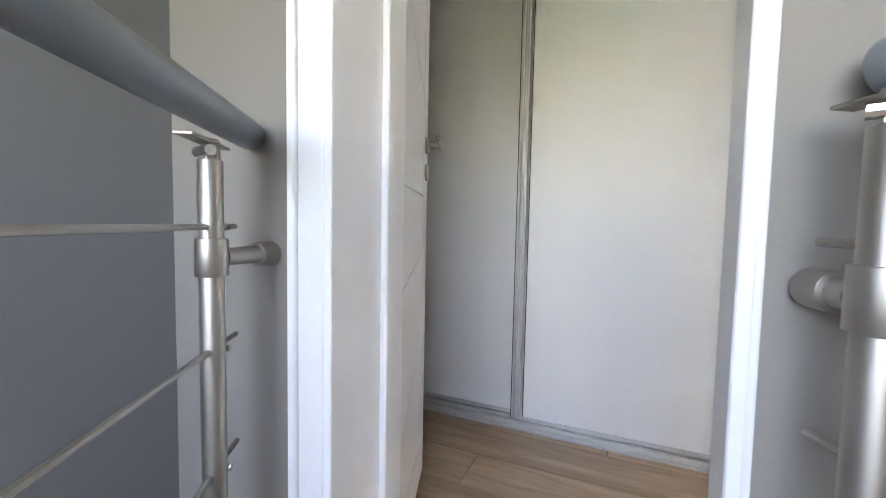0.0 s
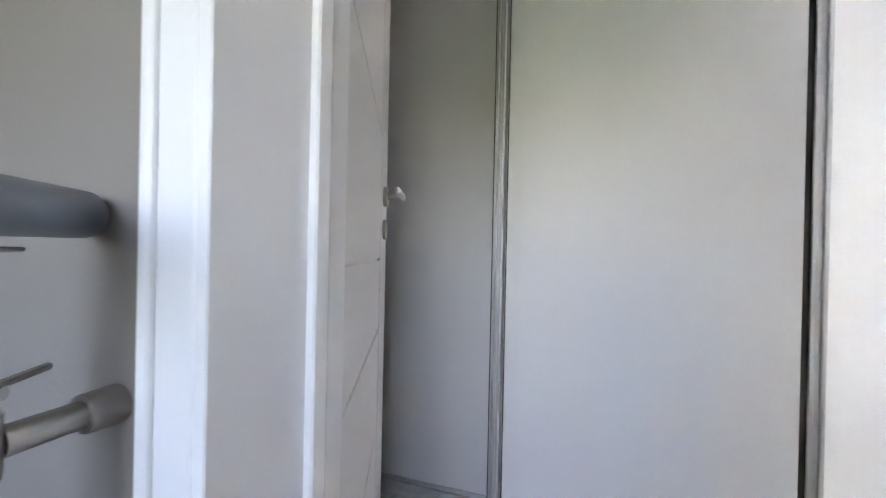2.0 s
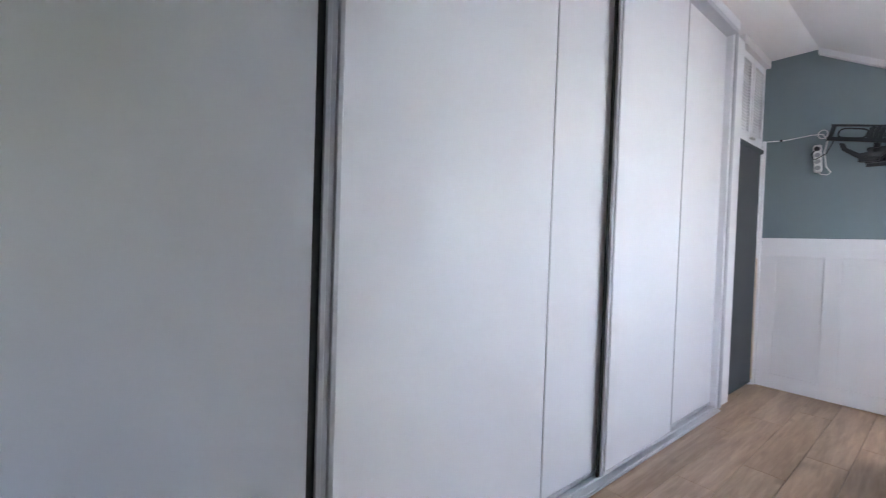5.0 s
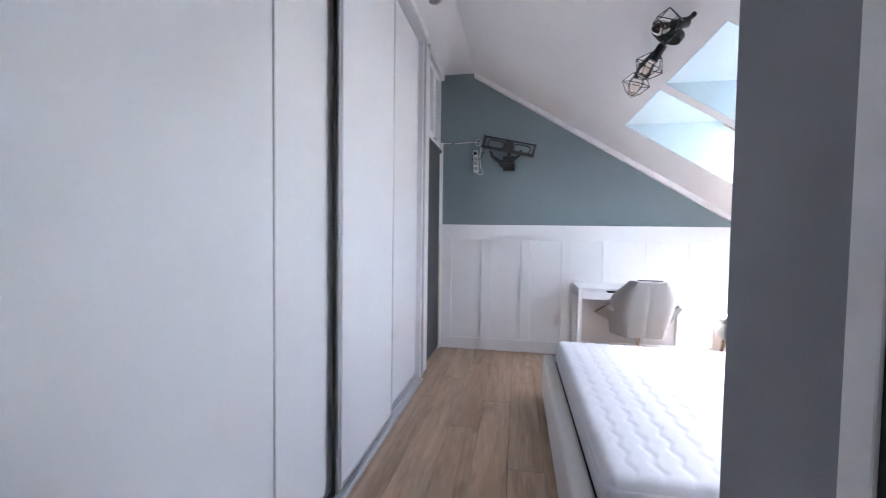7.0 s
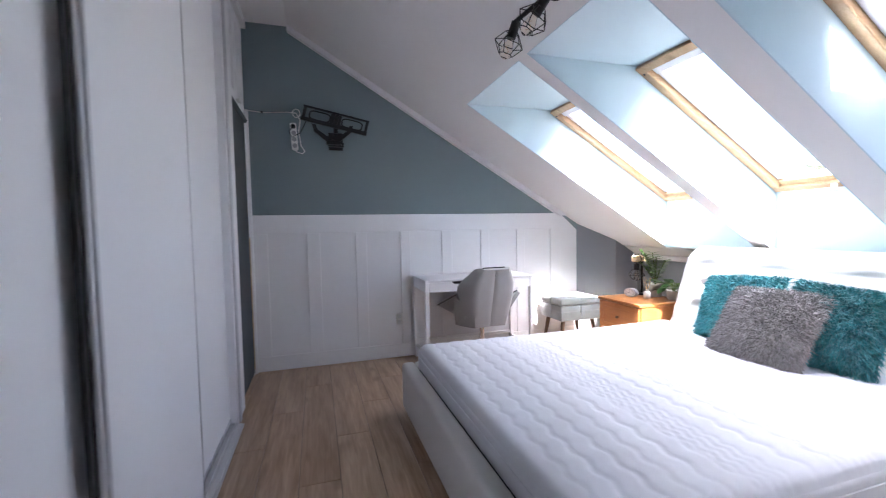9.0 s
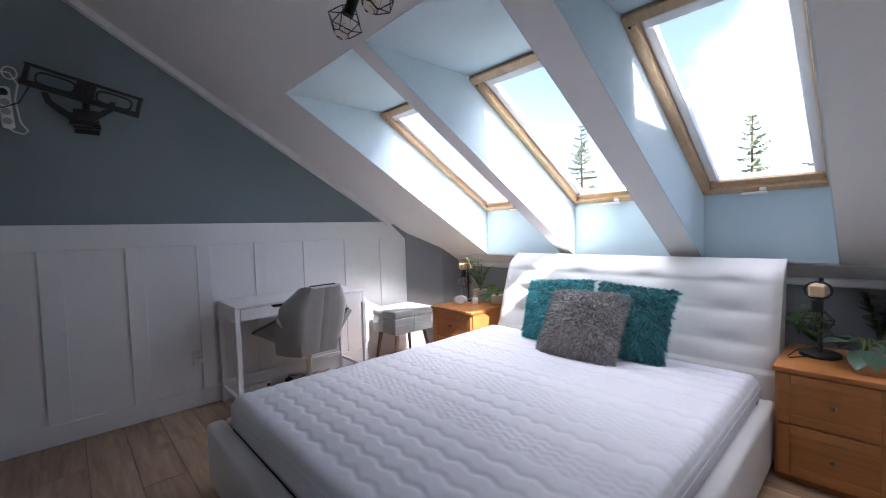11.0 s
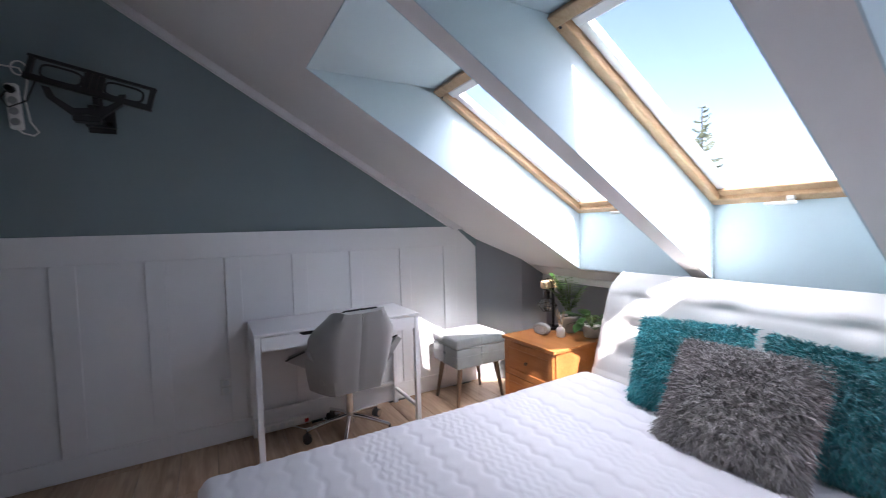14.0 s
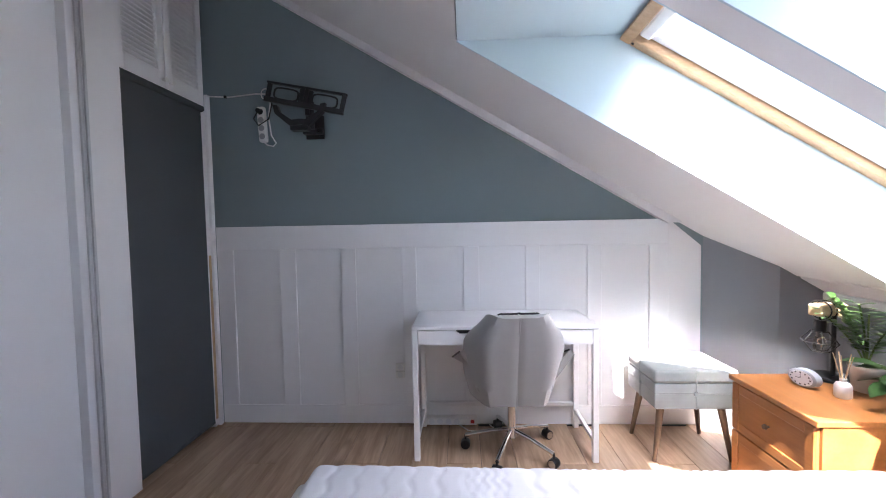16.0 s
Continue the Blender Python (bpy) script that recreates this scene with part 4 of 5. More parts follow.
part("seat", box((CX - 0.215, CY - 0.15, 0.39), (CX + 0.215, CY + 0.25, 0.475), 0.035, seg=4), M_VELVET, chair, "", True)
part("seat_plate", box((CX - 0.1, CY - 0.1, 0.335), (CX + 0.1, CY + 0.1, 0.39), 0.01), M_BLACK, chair)
part("gas_column", rod((CX, CY, 0.09), (CX, CY, 0.35), 0.024, n=20, bm=rod((CX, CY, 0.2), (CX, CY, 0.385), 0.015, n=16)), M_CHROME, chair, "chrome column", True)
part("hub", rod((CX, CY, 0.085), (CX, CY, 0.145), 0.036, 0.028, 20), M_CHROME, chair, "", True)
for i in range(5):
    a = radians(-90 + 18 + 72 * i + 28)
    d = Vector((math.cos(a), math.sin(a), 0))
    c = Vector((CX, CY, 0))
    arm = part("base_arm", tube([c + d * 0.02 + Vector((0, 0, 0.125)), c + d * 0.12 + Vector((0, 0, 0.112)), c + d * 0.27 + Vector((0, 0, 0.078))], 0.0125, 10), M_CHROME, chair, "chrome base arm", True)
    p = c + d * 0.27
    wv = Vector((-d.y, d.x, 0))
    part("caster", rod(p - wv * 0.024 + Vector((0, 0, 0.028)), p + wv * 0.024 + Vector((0, 0, 0.028)), 0.0275, n=18, bm=rod(p + Vector((0, 0, 0.045)), p + Vector((0, 0, 0.08)), 0.007, n=8), bevel=0.004), M_BLACK, arm, "black caster wheel", True)
    part("caster_cap", rod(p - wv * 0.0255 + Vector((0, 0, 0.03)), p - wv * 0.024 + Vector((0, 0, 0.03)), 0.022, n=18), M_CHROME, arm)

chair.rotation_euler = (0, 0, radians(3))

# ---- velvet stool ----
SX0, SX1, SY0, SY1 = 2.66, 3.10, 5.53, 5.90
stool = thing("stool", ((SX0 + SX1) / 2, (SY0 + SY1) / 2, 0), "grey-green velvet storage stool with button and wooden legs", "stool")
part("lid", box((SX0, SY0, 0.445), (SX1, SY1, 0.515), 0.016, seg=3), M_STOOL, stool, "", True)
part("body", box((SX0 + 0.004, SY0 + 0.004, 0.30), (SX1 - 0.004, SY1 - 0.004, 0.443), 0.010, seg=3), M_STOOL, stool, "", True)
part("seam", box((SX0 + 0.002, SY0 + 0.002, 0.384), (SX1 - 0.002, SY1 - 0.002, 0.388), 0.001), M_STOOL, stool, "stitched waist seam")
for c, d in ((((SX0 + SX1) / 2, SY0 + 0.004, 0.386), (0, -1, 0)), ((SX0 + 0.004, (SY0 + SY1) / 2, 0.386), (-1, 0, 0))):
    c, d = Vector(c), Vector(d)
    part("button", rod(c, c + d * 0.010, 0.014, 0.009, 14), M_STOOL, stool, "covered button", True)
    part("strap", box((-0.003, -0.003, 0.302), (0.003, 0.003, 0.516), 0.001, Matrix.Translation((c.x + d.x * 0.003, c.y + d.y * 0.003, 0))), M_STOOL, stool)
for sx, x in ((-1, SX0 + 0.06), (1, SX1 - 0.06)):
    for sy, y in ((-1, SY0 + 0.06), (1, SY1 - 0.06)):
        part("leg", rod((x + sx * 0.045, y + sy * 0.03, 0.0), (x, y, 0.302), 0.011, 0.021, 14), M_LEG, stool, "tapered wooden leg", True)

# ---- bedside cabinets ----
def bedside(y0, y1, label, xf, xb):
    zt = 0.55
    b = thing("bedside_cabinet", ((xf + xb) / 2, (y0 + y1) / 2, 0), label, "bedside cabinet", "bedside cabinets")
    part("top", box((xf - 0.012, y0 - 0.008, zt - 0.024), (xb, y1 + 0.008, zt), 0.004, seg=2), M_ALDER, b)
    part("body", box((xf + 0.016, y0, 0.03), (xb - 0.004, y1, zt - 0.024), 0.002), M_ALDER, b)
    part("plinth", box((xf + 0.03, y0 + 0.01, 0), (xb - 0.01, y1 - 0.01, 0.03)), M_ALDER, b)
    for z0, z1 in ((0.29, 0.52), (0.045, 0.284)):
        d = part("drawer", box((xf, y0 + 0.012, z0), (xf + 0.016, y1 - 0.012, z1), 0.003), M_ALDER, b)
        f = 0.045
        part("frame_moulding", box((xf - 0.006, y0 + 0.012, z0), (xf, y0 + 0.012 + f, z1), 0.003), M_ALDER, d)
        part("frame_moulding", box((xf - 0.006, y1 - 0.012 - f, z0), (xf, y1 - 0.012, z1), 0.003), M_ALDER, d)
        part("frame_moulding", box((xf - 0.006, y0 + 0.012 + f, z0), (xf, y1 - 0.012 - f, z0 + f), 0.003), M_ALDER, d)
        part("frame_moulding", box((xf - 0.006, y0 + 0.012 + f, z1 - f), (xf, y1 - 0.012 - f, z1), 0.003), M_ALDER, d)
        zc, yc = (z0 + z1) / 2, (y0 + y1) / 2
        part("knob", rod((xf, yc, zc), (xf - 0.016, yc, zc), 0.005, 0.006, 10, rod((xf - 0.014, yc, zc), (xf - 0.024, yc, zc), 0.012, 0.010, 16)), M_LEG, d, "dark bronze knob", True)
    return b


bedside(4.885, 5.38, "orange alder bedside cabinet with two drawers, by the gable wall", 2.965, 3.47)
bedside(2.53, 2.935, "orange alder bedside cabinet with two drawers, by the near wall", 2.965, 3.47)


# ---- bedside lamps ----
def cage_lines(c, r, h, axis=None):
    """Wire cage points: small top ring, wide middle ring, small bottom ring, six sides."""
    rings = [(0.45 * r, h), (r, 0.30 * h), (0.48 * r, -0.35 * h)]
    pts = [[Vector((q * math.cos(math.pi / 3 * i), q * math.sin(math.pi / 3 * i), z)) for i in range(6)] for q, z in rings]
    segs = []
    for ringp in pts:
        segs += [(ringp[i], ringp[(i + 1) % 6]) for i in range(6)]
    for a, b in zip(pts, pts[1:]):
        segs += [(a[i], b[i]) for i in range(6)]
    return [(c @ a, c @ b) for a, b in segs]


def bulb(m, r, parent):
    prof = [(0.012, 0.0), (0.013, -0.02), (r * 0.8, -0.045), (r, -0.07), (r * 0.85, -0.095), (0.005, -0.108)]
    bm = lathe(prof, (0, 0, 0), 18)
    bm.transform(m)
    part("bulb", bm, M_BULB, parent, "clear filament bulb", True)
    bm = tube([m @ Vector((0.008 * math.cos(i), 0.008 * math.sin(i), -0.04 - 0.006 * i)) for i in range(8)], 0.0012, 5)
    part("filament", bm, M_BLOCK, parent, "amber filament")


def bedside_lamp(x, y, z0, turn, label):
    lamp = thing("table_lamp", (x, y, z0), label, "table lamp", "bedside lamps")
    part("base", lathe([(0.078, 0.0), (0.082, 0.004), (0.082, 0.014), (0.078, 0.018)], (x, y, z0), 32), M_BLACK, lamp, "round black base", True)
    part("pole", rod((x, y, z0 + 0.016), (x, y, z0 + 0.39), 0.0095, n=14), M_BLACK, lamp, "black pole", True)
    d = Vector((math.cos(turn), math.sin(turn), 0))
    m = Matrix.Translation((x, y, z0 + 0.335)) @ Matrix.Rotation(turn, 4, "Z")
    part("wood_block", box((-0.035, -0.03, -0.028), (0.11, 0.03, 0.028), 0.008, m, seg=2), M_BLOCK, lamp, "pale wooden block")
    ringp = [m @ Vector((0.045, 0.05 * math.cos(a), 0.042 * math.sin(a))) for a in [2 * math.pi * i / 24 for i in range(25)]]
    part("cord_loop", tube(ringp, 0.003, 6, tube([p + d * 0.03 for p in ringp], 0.003, 6)), M_BLACK, lamp, "black cord wound round the block", True)
    c = Vector((x, y, z0)) + d * 0.075
    part("socket", rod(c + Vector((0, 0, 0.235)), c + Vector((0, 0, 0.288)), 0.023, n=18, bm=rod(c + Vector((0, 0, 0.285)), c + Vector((0, 0, 0.31)), 0.006, n=8)), M_BLACK, lamp, "black bulb socket", True)
    bulb(Matrix.Translation(c + Vector((0, 0, 0.24))), 0.026, lamp)
    bm = None
    for a, b in cage_lines(Matrix.Translation(c + Vector((0, 0, 0.165))), 0.072, 0.07):
        bm = rod(a, b, 0.0022, n=6, bm=bm)
    part("wire_cage", bm, M_BLACK, lamp, "geometric black wire cage")
    return lamp


bedside_lamp(3.27, 2.80, 0.55, radians(175), "black table lamp with wooden block and wire cage shade")
bedside_lamp(3.38, 5.31, 0.55, radians(190), "black table lamp with wooden block and wire cage shade")
part_c = thing("lamp_cord", (3.28, 2.73, 0.55), "thin black lamp cord on the bedside cabinet", "cord")
part("cord", tube([(3.22, 2.83, 0.555), (3.12, 2.90, 0.556), (3.16, 2.91, 0.555), (3.32, 2.89, 0.555), (3.44, 2.80, 0.556)], 0.003, 6), M_BLACK, part_c, "", True)


# ---- small things on the far cabinet ----
clock = thing("alarm_clock", (3.18, 5.22, 0.55), "small oval grey alarm clock", "alarm clock")
cm = Matrix.Translation((3.185, 5.225, 0.59)) @ Matrix.Rotation(radians(12), 4, "Z")
bm = lathe([(0.034, -0.022), (0.04, -0.016), (0.04, 0.016), (0.034, 0.022)], (0, 0, 0), 28)
bm.transform(cm @ Matrix.Rotation(radians(90), 4, "Y") @ Matrix.Diagonal((1, 1.6, 1, 1)))
part("case", bm, M_CLOCK, clock, "", True)
bm = lathe([(0.033, -0.0235), (0.033, -0.0225)], (0, 0, 0), 28)
bm.transform(cm @ Matrix.Rotation(radians(90), 4, "Y") @ Matrix.Diagonal((1, 1.6, 1, 1)))
part("dial", bm, M_DIAL, clock, "pale dial")
bm = None
for i in range(12):
    a = 2 * math.pi * i / 12
    bm = box((-0.0252, 0.043 * math.sin(a) - 0.003, 0.026 * math.cos(a) - 0.003), (-0.0245, 0.043 * math.sin(a) + 0.003, 0.026 * math.cos(a) + 0.003), 0, cm, bm)
part("hour_marks", box((-0.0255, -0.001, 0), (-0.0248, 0.001, 0.020), 0, cm, box((-0.0255, 0, -0.001), (-0.0248, 0.022, 0.001), 0, cm, bm)), M_BLACK, clock)

vase = thing("diffuser_vase", (3.24, 5.10, 0.55), "small pale ceramic vase with wooden sticks", "vase")
part("vessel", lathe([(0.026, 0.0), (0.03, 0.006), (0.03, 0.05), (0.024, 0.062), (0.012, 0.068), (0.012, 0.08), (0.014, 0.082)], (3.24, 5.10, 0.55), 22), M_POT, vase, "", True)
for i in range(5):
    a = 1.2 * i
    part("stick", rod((3.24, 5.10, 0.60), (3.24 + 0.03 * math.cos(a), 5.10 + 0.04 * math.sin(a), 0.735), 0.0018, n=6), M_BLOCK, vase)


# ---- plants ----
def leaf_points(base, tip, width, droop, up=Vector((0, 0, 1)), n=5):
    d = tip - base
    side = d.cross(up)
    side = side.normalized() if side.length > 1e-5 else Vector((1, 0, 0))
    out = []
    for i in range(n + 1):
        t = i / n
        c = base + d * t + Vector((0, 0, -droop * t * t))
        w = width * math.sin(math.pi * min(1, (t * 0.94 + 0.05))) ** 0.75
        out.append((c - side * w + Vector((0, 0, 0.25 * w)), c, c + side * w + Vector((0, 0, 0.25 * w))))
    return out


def add_leaf(bm, base, tip, width, droop):
    rows_ = [[bm.verts.new(p) for p in r] for r in leaf_points(Vector(base), Vector(tip), width, droop)]
    for a, b in zip(rows_, rows_[1:]):
        bm.faces.new((a[0], a[1], b[1], b[0]))
        bm.faces.new((a[1], a[2], b[2], b[1]))


def one_leaf(base, tip, width, droop, mat, parent):
    bm = bmesh.new()
    add_leaf(bm, base, tip, width, droop)
    bmesh.ops.solidify(bm, geom=bm.faces[:], thickness=0.0008)
    part("leaf", bm, mat, parent, "", True)


def frond_plant(pos, stems, height, spread, label, seed, mat=M_LEAF, turn=(0, 6.28), pot_r=0.06, pairs=9):
    rnd = random.Random(seed)
    p = thing("potted_plant", pos, label, "plant")
    v = Vector(pos)
    part("pot", lathe([(pot_r * 0.75, 0), (pot_r * 0.8, 0.004), (pot_r, 0.10), (pot_r * 1.06, 0.104), (pot_r * 1.06, 0.116), (pot_r * 0.95, 0.116), (pot_r * 0.92, 0.10)], v, 24), M_POT, p, "pale ceramic pot", True)
    part("soil", lathe([(pot_r * 0.9, 0.094), (pot_r * 0.9, 0.1)], v, 20), M_SOIL, p)
    for s in range(stems):
        a = rnd.uniform(*turn)
        d = Vector((math.cos(a), math.sin(a), 0)) * spread * rnd.uniform(0.5, 1.0)
        h = height * rnd.uniform(0.75, 1.05)
        pts = [v + Vector((0, 0, 0.09)) + d * (t ** 1.4) + Vector((0, 0, h * (t - 0.22 * t * t) / 0.78)) for t in [i / 10 for i in range(11)]]
        part("stem", tube(pts, 0.004, 6), M_STEM, p, "", True)
        for i in range(pairs):
            t = 0.28 + 0.70 * i / (pairs - 1)
            f = t * 10
            i0 = min(9, int(f))
            c = pts[i0].lerp(pts[i0 + 1], f - i0)
            ax = (pts[min(10, i0 + 1)] - pts[i0]).normalized()
            side = ax.cross(Vector((0, 0, 1)))
            side = side.normalized() if side.length > 0.05 else Vector((-math.sin(a), math.cos(a), 0))
            ln = 0.075 * (1 - 0.35 * abs(t - 0.55)) * rnd.uniform(0.85, 1.1)
            for sgn in (-1, 1):
                tip = c + (side * sgn * 0.9 + ax * 0.45 + Vector((0, 0, rnd.uniform(-0.05, 0.25)))).normalized() * ln
                one_leaf(c, tip, ln * 0.24, 0.012, mat, p)
    return p


def broad_plant(pos, count, r, label, seed, mat=M_LEAF_PALE, rise=0.12, size=0.09, pot=True):
    rnd = random.Random(seed)
    p = thing("potted_plant", pos, label, "plant")
    v = Vector(pos)
    if pot:
        part("pot", lathe([(0.045, 0), (0.05, 0.004), (0.06, 0.075), (0.062, 0.08), (0.055, 0.08), (0.052, 0.07)], v, 22), M_POT, p, "small pot", True)
    for i in range(count):
        a = 2.4 * i + rnd.uniform(-0.4, 0.4)
        d = Vector((math.cos(a), math.sin(a), 0))
        k = rnd.uniform(0.35, 1.0)
        c = v + d * r * k + Vector((0, 0, 0.05 + rise * rnd.uniform(0.3, 1.0)))
        part("stem", tube([v + Vector((0, 0, 0.06)), v + d * r * k * 0.5 + Vector((0, 0, 0.08 + rise * 0.6)), c], 0.0022, 5), M_STEM, p)
        ln = size * rnd.uniform(0.8, 1.25)
        one_leaf(c, c + (d + Vector((0, 0, rnd.uniform(-0.5, 0.5)))).normalized() * ln, ln * 0.36, 0.02, mat, p)
    return p


frond_plant((3.40, 5.17, 0.55), 6, 0.30, 0.17, "zamioculcas plant with glossy leaflets in a pale pot", 11, turn=(2.2, 5.6))
broad_plant((3.41, 4.98, 0.55), 22, 0.12, "broad-leaved green plant on the bedside cabinet", 12, M_LEAF, 0.10, 0.10)
broad_plant((3.44, 2.90, 0.55), 26, 0.10, "trailing green plant between headboard and cabinet", 13, M_LEAF, 0.16, 0.09, False)
broad_plant((3.19, 2.64, 0.56), 12, 0.09, "succulent with thick blue-green leaves", 14, M_LEAF_PALE, 0.07, 0.10, False)
frond_plant((3.62, 2.60, 0.45), 4, 0.28, 0.10, "leafy stems standing behind the bedside cabinet", 15, turn=(1.6, 4.4), pot_r=0.05, pairs=8)
solo("low_shelf", box((3.48, 2.52, 0.40), (3.9, 3.28, 0.45), 0.004), M_GREY, "low grey ledge under the roof slope", "shelf", smooth=False)

# ---- television mount ----
mount = thing("tv_mount", (0.69, WALL_Y, 1.95), "black swivel television mount without a screen", "tv mount")
mm = Matrix.Translation((0.685, 5.84, 2.12)) @ Matrix.Rotation(radians(14), 4, "Y") @ Matrix.Rotation(radians(-10), 4, "Z")
for z in (-0.062, 0.052):
    part("rail", box((-0.275, -0.012, z), (0.275, 0.012, z + 0.014), 0.002, mm, box((-0.275, -0.014, z), (0.275, -0.010, z + 0.03) if z < 0 else (0.275, -0.010, z + 0.012), 0.001, mm)), M_MOUNT, mount)
for x in (-0.27, -0.03, 0.0, 0.25):
    part("upright", box((x, -0.012, -0.062), (x + 0.022, 0.012, 0.066), 0.002, mm), M_MOUNT, mount)
for x in (-0.13, 0.14):
    ringp = [mm @ Vector((x + 0.085 * math.copysign(abs(math.cos(a)) ** 0.5, math.cos(a)), -0.004, 0.036 * math.copysign(abs(math.sin(a)) ** 0.6, math.sin(a)))) for a in [2 * math.pi * i / 28 for i in range(29)]]
    part("slot_rim", tube(ringp, 0.006, 6), M_MOUNT, mount)
part("centre_plate", box((-0.045, 0.0, -0.05), (0.045, 0.014, 0.05), 0.002, mm), M_MOUNT, mount)
for s in (-1, 1):
    part("swing_arm", prism([(0.66, 1.955), (0.66 + 0.05 * s, 1.935), (0.66 + 0.15 * s, 2.02), (0.66 + 0.165 * s, 2.075), (0.66 + 0.135 * s, 2.07), (0.66 + 0.12 * s, 2.03), (0.66 + 0.05 * s, 1.98), (0.66, 1.985)], "y", 5.80, 5.83), M_MOUNT, mount, "bent black steel arm")
part("foot_plate", box((0.605, 5.79, 1.915), (0.715, 5.85, 1.945), 0.004), M_MOUNT, mount)
part("pivot", rod((0.69, 5.93, 1.95), (0.69, 5.93, 2.12), 0.018, n=14, bm=rod((0.69, 5.86, 2.02), (0.69, 5.86, 2.12), 0.014, n=12)), M_MOUNT, mount, "", True)
part("wall_plate", box((0.63, 5.985, 1.90), (0.75, 5.999, 2.05), 0.003, bm=box((0.625, 5.94, 1.925), (0.755, 5.985, 1.96), 0.003)), M_MOUNT, mount)
for x in (0.65, 0.73):
    part("bolt", rod((x, 5.94, 1.942), (x, 5.934, 1.942), 0.010, n=12), M_CHROME, mount, "bright bolt head")

# ---- hanging power strip and cable ----
strip = thing("power_strip", (0.35, WALL_Y, 2.0), "white power strip hung on the wall with coiled cable", "power strip")
sm = Matrix.Translation((0.347, 5.972, 2.0)) @ Matrix.Rotation(radians(-3), 4, "Y")
part("housing", box((-0.026, -0.02, -0.115), (0.026, 0.02, 0.115), 0.012, sm, seg=3), M_PLASTIC, strip, "", True)
for i in range(4):
    c = sm @ Vector((0, -0.0205, 0.08 - 0.053 * i))
    part("socket", rod(c, c + Vector((0, 0.0015, 0)), 0.019, n=20), M_DARKHOLE if i == 0 else M_CLOCK, strip, "round socket", True)
part("plug", rod(sm @ Vector((0, -0.02, 0.08)), sm @ Vector((0, -0.055, 0.08)), 0.018, 0.014, 16), M_BLACK, strip, "black plug", True)
part("black_lead", tube([(0.347, 5.92, 2.08), (0.31, 5.93, 2.03), (0.33, 5.95, 1.99), (0.40, 5.95, 2.03), (0.45, 5.90, 2.12), (0.50, 5.87, 2.13)], 0.004, 6), M_BLACK, strip, "thin black lead", True)
part("white_cable", tube([(-0.02, 5.985, 2.20), (0.12, 5.985, 2.19), (0.30, 5.985, 2.205), (0.37, 5.98, 2.20), (0.40, 5.98, 2.14), (0.385, 5.98, 2.05), (0.40, 5.98, 1.93), (0.43, 5.98, 1.88), (0.41, 5.98, 1.86), (0.37, 5.98, 1.87), (0.35, 5.975, 1.89)], 0.0045, 7), M_PLASTIC, strip, "white cable", True)
ringp = [Vector((0.37 + 0.03 * math.cos(a), 5.982, 2.20 + 0.035 * math.sin(a))) for a in [2 * math.pi * i / 20 for i in range(21)]]
part("coil", tube(ringp, 0.004, 6), M_PLASTIC, strip, "", True)
part("clip", box((0.09, 5.972, 2.183), (0.108, 5.99, 2.20), 0.003), M_BLACK, strip, "black cable clip")

outlet = thing("wall_socket", (1.216, WALL_Y - 0.02, 0.354), "white double wall socket on the panelling", "socket")
for z in (0.335, 0.385):
    o = part("plate", box((1.185, WALL_Y - 0.03, z - 0.024), (1.247, WALL_Y - 0.008, z + 0.024), 0.004), M_PLASTIC, outlet)
    part("recess", rod((1.216, WALL_Y - 0.0305, z), (1.216, WALL_Y - 0.0295, z), 0.018, n=20), M_DIAL, o, "round recess", True)
floor_strip = thing("floor_power_strip", (1.55, 5.94, 0.0), "white power strip with red switch lying under the desk", "power strip")
part("housing", box((1.37, 5.935, 0.012), (1.72, 5.985, 0.062), 0.008, seg=2), M_PLASTIC, floor_strip, "", True)
for i in range(4):
    part("socket", rod((1.42 + 0.055 * i, 5.9345, 0.038), (1.42 + 0.055 * i, 5.936, 0.038), 0.019, n=18), M_DIAL, floor_strip, "round socket", True)
part("switch", box((1.675, 5.931, 0.026), (1.70, 5.936, 0.05), 0.002), M_RED, floor_strip, "red rocker switch")
part("lead", tube([(1.60, 5.93, 0.02), (1.66, 5.88, 0.006), (1.76, 5.86, 0.006), (1.83, 5.90, 0.006), (1.80, 5.95, 0.01)], 0.004, 6), M_PLASTIC, floor_strip, "white lead", True)

# ---- ceiling lamp with three cages ----
LX, LY = 1.50, 3.80
LZ = slope(LX)
spot = thing("ceiling_lamp", (LX, LY, LZ), "black ceiling lamp with three adjustable wire cage shades", "ceiling lamp")
nrm = Vector((-math.sin(ang), 0, -math.cos(ang)))
cz = Vector((LX, LY, LZ))
part("canopy", rod(cz, cz + nrm * 0.028, 0.062, 0.058, 28), M_BLACK, spot, "round black canopy", True)
along = Vector((-0.12, 1.0, 0.0)).normalized()
part("bar", tube([cz + nrm * 0.045 - along * 0.24, cz + nrm * 0.045 + along * 0.26], 0.011, 10), M_BLACK, spot, "black bar", True)
part("stem", rod(cz + nrm * 0.02, cz + nrm * 0.05, 0.014, n=12), M_BLACK, spot, "", True)
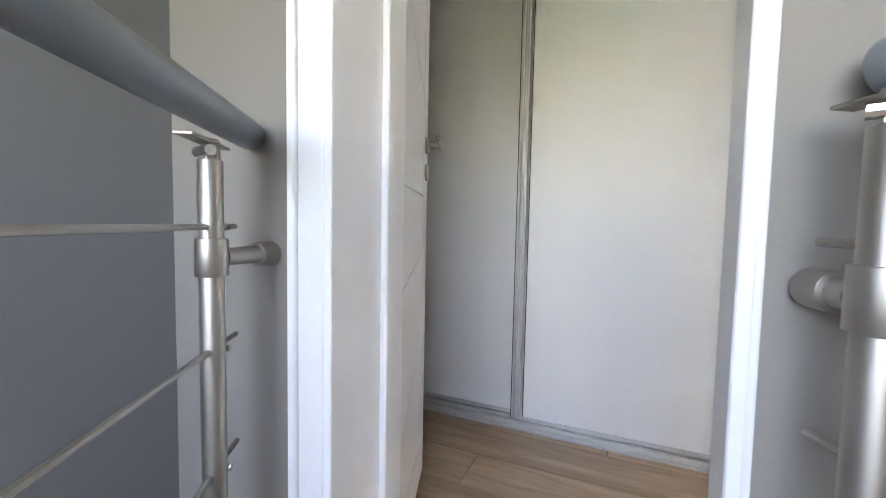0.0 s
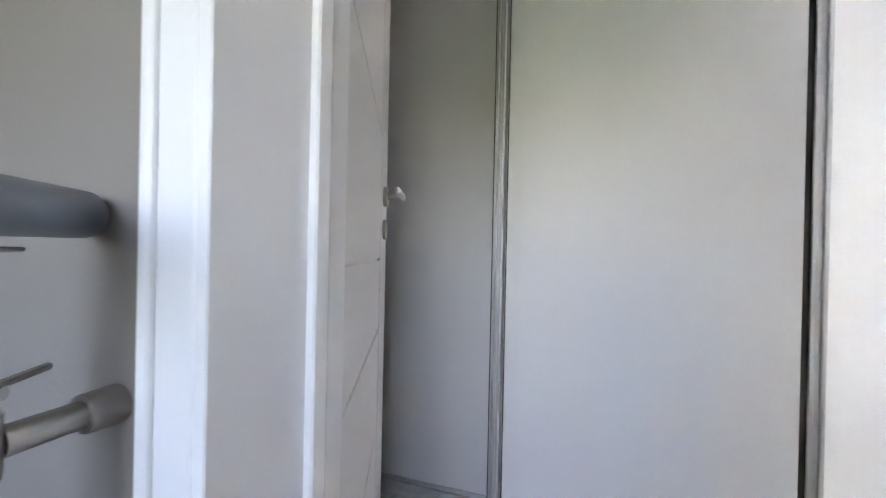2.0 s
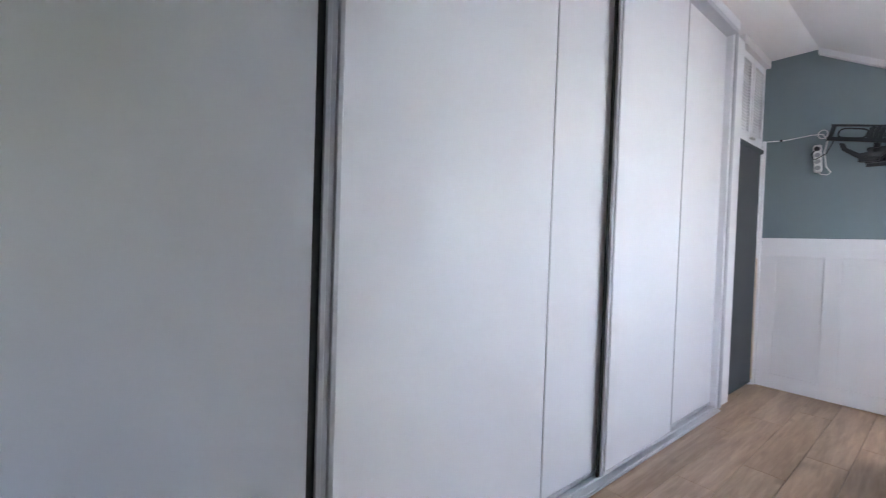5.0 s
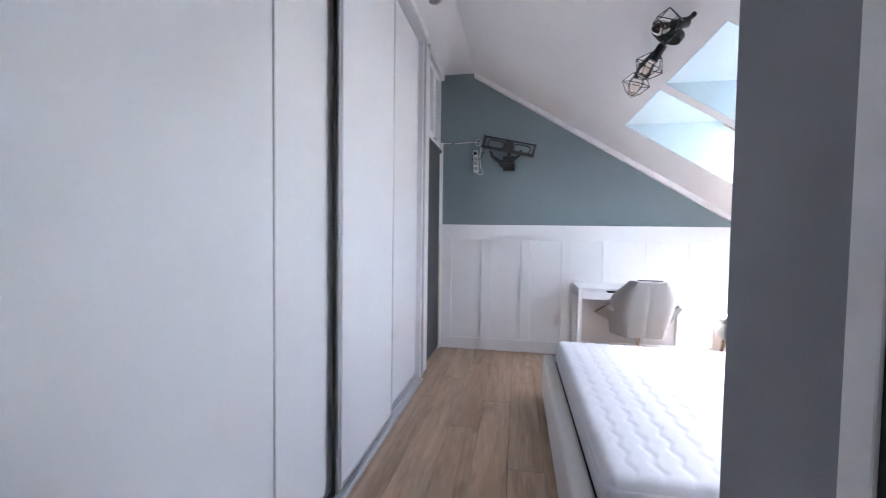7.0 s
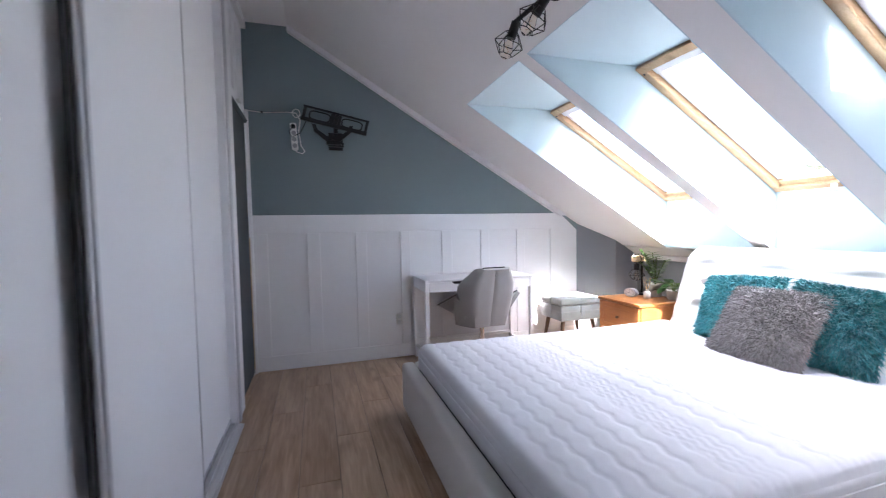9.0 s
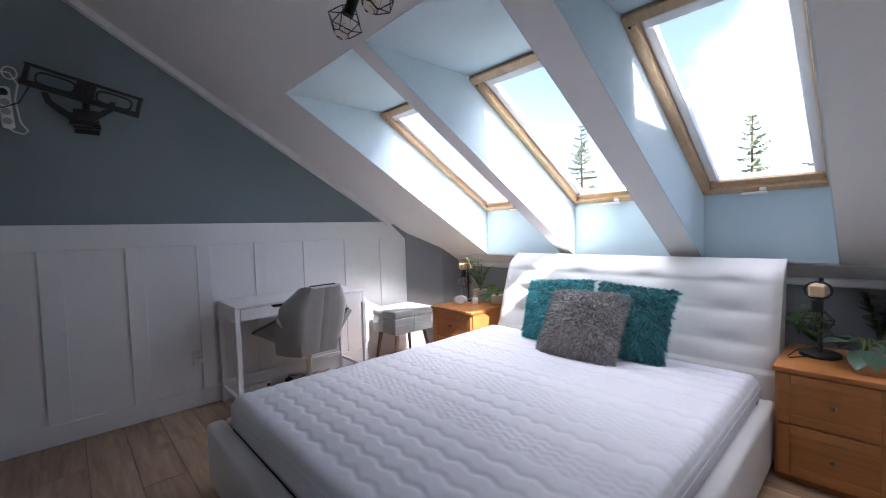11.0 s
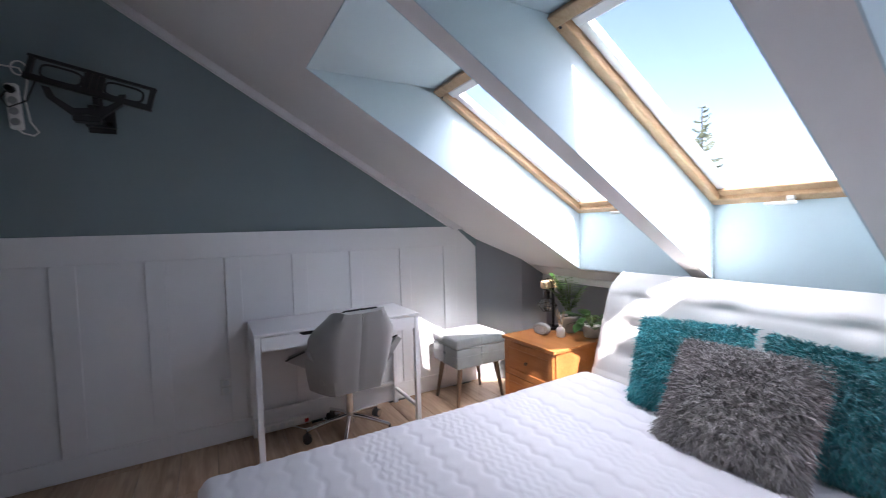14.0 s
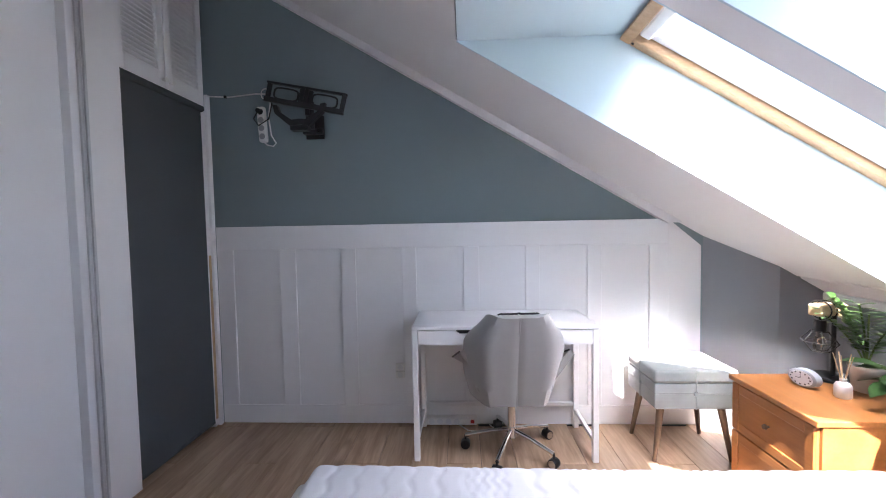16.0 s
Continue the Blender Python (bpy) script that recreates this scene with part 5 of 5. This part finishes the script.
for s, aim in ((-0.20, Vector((-0.75, -0.3, -0.25))), (0.02, Vector((-0.5, 0.25, -0.85))), (0.24, Vector((-0.3, 0.25, -1.0)))):
    c = cz + nrm * 0.06 + along * s
    aim = aim.normalized()
    q = Matrix.Translation(c) @ (-aim).to_track_quat("Z", "Y").to_matrix().to_4x4()
    part("socket", rod(c, c + aim * 0.075, 0.022, n=16), M_BLACK, spot, "black socket", True)
    bulb(q @ Matrix.Translation((0, 0, -0.065)), 0.03, spot)
    bm = None
    for a, b in cage_lines(q @ Matrix.Translation((0, 0, -0.125)), 0.072, 0.075):
        bm = rod(a, b, 0.0022, n=6, bm=bm)
    part("wire_cage", bm, M_BLACK, spot, "geometric black wire cage")
down = thing("downlight", (0.17, 4.615, CEIL_Z), "small round recessed ceiling spot", "downlight")
part("ring", lathe([(0.044, -0.001), (0.044, -0.006), (0.038, -0.009), (0.03, -0.006), (0.03, -0.001)], (0.17, 4.615, CEIL_Z), 26), M_CHROME, down, "chrome ring", True)
part("lens", lathe([(0.029, -0.004), (0.029, -0.002)], (0.17, 4.615, CEIL_Z), 22), M_CLOCK, down)

# ---- outside ----
solo("ground", box((-400, -400, -6.3), (400, 400, -6.0)), M_GRASS, "distant grassy ground", "ground", "structure")
roof_z = lambda x: SA + SD - SB * x + 0.03


def conifer(x, y, h, r, seed):
    rnd = random.Random(seed)
    t = thing("conifer", (x, y, -6.0), "tall spruce with sparse drooping branches", "tree", "spruces behind the house")
    base = Vector((x, y, -6.0))
    part("trunk", rod(base, base + Vector((0, 0, h)), 0.22, 0.015, 8), M_BARK, t, "", True)
    verts, faces = [], []
    z = h * 0.25
    while z < h:
        k = (h - z) / (h * 0.75)
        for j in range(3 if k > 0.1 else 2):
            a = rnd.uniform(0, 6.28)
            ln = r * (k ** 0.85) * rnd.uniform(0.6, 1.15) + 0.10
            d = Vector((math.cos(a), math.sin(a), 0))
            s = d.cross(Vector((0, 0, 1)))
            n = max(4, int(ln / 0.09))
            for i in range(n):
                f = (i + 1) / n
                c = d * ln * f + Vector((0, 0, z + ln * (0.28 * f * f - 0.22 * f) + (0.35 * ln * f if k < 0.2 else 0)))
                tw = 0.30 * (1 - 0.55 * f) * min(1, 0.3 + k * 2) + 0.06
                for sg in (-1, 1):
                    e = c + (s * sg * rnd.uniform(0.5, 1.0) + d * rnd.uniform(0.3, 0.8) + Vector((0, 0, rnd.uniform(-0.5, 0.15)))).normalized() * tw * rnd.uniform(0.6, 1.1)
                    w = Vector((0, 0, 0.022))
                    b0 = len(verts)
                    verts += [tuple(c - w), tuple(c + w), tuple((c + e) / 2 + w * 1.8), tuple(e), tuple((c + e) / 2 - w * 1.8)]
                    faces.append((b0, b0 + 1, b0 + 2, b0 + 3, b0 + 4))
            b0 = len(verts)
            tip = d * ln + Vector((0, 0, z + ln * 0.06))
            verts += [(0, 0, z - 0.02), (0, 0, z + 0.02), tuple(tip)]
            faces.append((b0, b0 + 1, b0 + 2))
        z += rnd.uniform(0.26, 0.44) * (0.5 + 0.6 * k)
    me = bpy.data.meshes.new("crown")
    me.from_pydata(verts, [], faces)
    me.materials.append(M_NEEDLE)
    o = new("crown", me)
    o.parent = t
    tagged(o, "sparse needle crown", kind="stuff")


for x, y, h, r, sd in ((21.0, 6.2, 11.5, 1.9, 21), (19.0, 12.5, 12.0, 1.8, 22), (21.0, 2.7, 12.8, 2.1, 23), (23.0, 4.3, 11.5, 1.4, 24), (27.0, 17.0, 10.4, 2.2, 25), (30.0, 10.4, 9.6, 2.2, 26)):
    conifer(x, y, h, r, sd)

# ---- floor planks, last ----
PW, PL, GAPP = 0.192, 1.285, 0.0012
me = None
for i in range(-4, 22):
    off = (i * 0.431) % PL
    for j in range(-1, 8):
        xa, ya = i * PW, -0.5 - PL + off + j * PL
        xb, yb = xa + PW, ya + PL
        ya, yb = max(ya, -0.4), min(yb, WALL_Y - 0.004)
        if yb - ya < 0.05 or xa > 4.0 or xb < -0.62:
            continue
        if xa > DOOR_X1 and yb < NEAR_Y - 0.1:
            continue
        plank = part("plank", box((xa + GAPP, ya + GAPP, -0.012), (xb - GAPP, yb - GAPP, 0.0), 0.0012), M_OAK, floor)
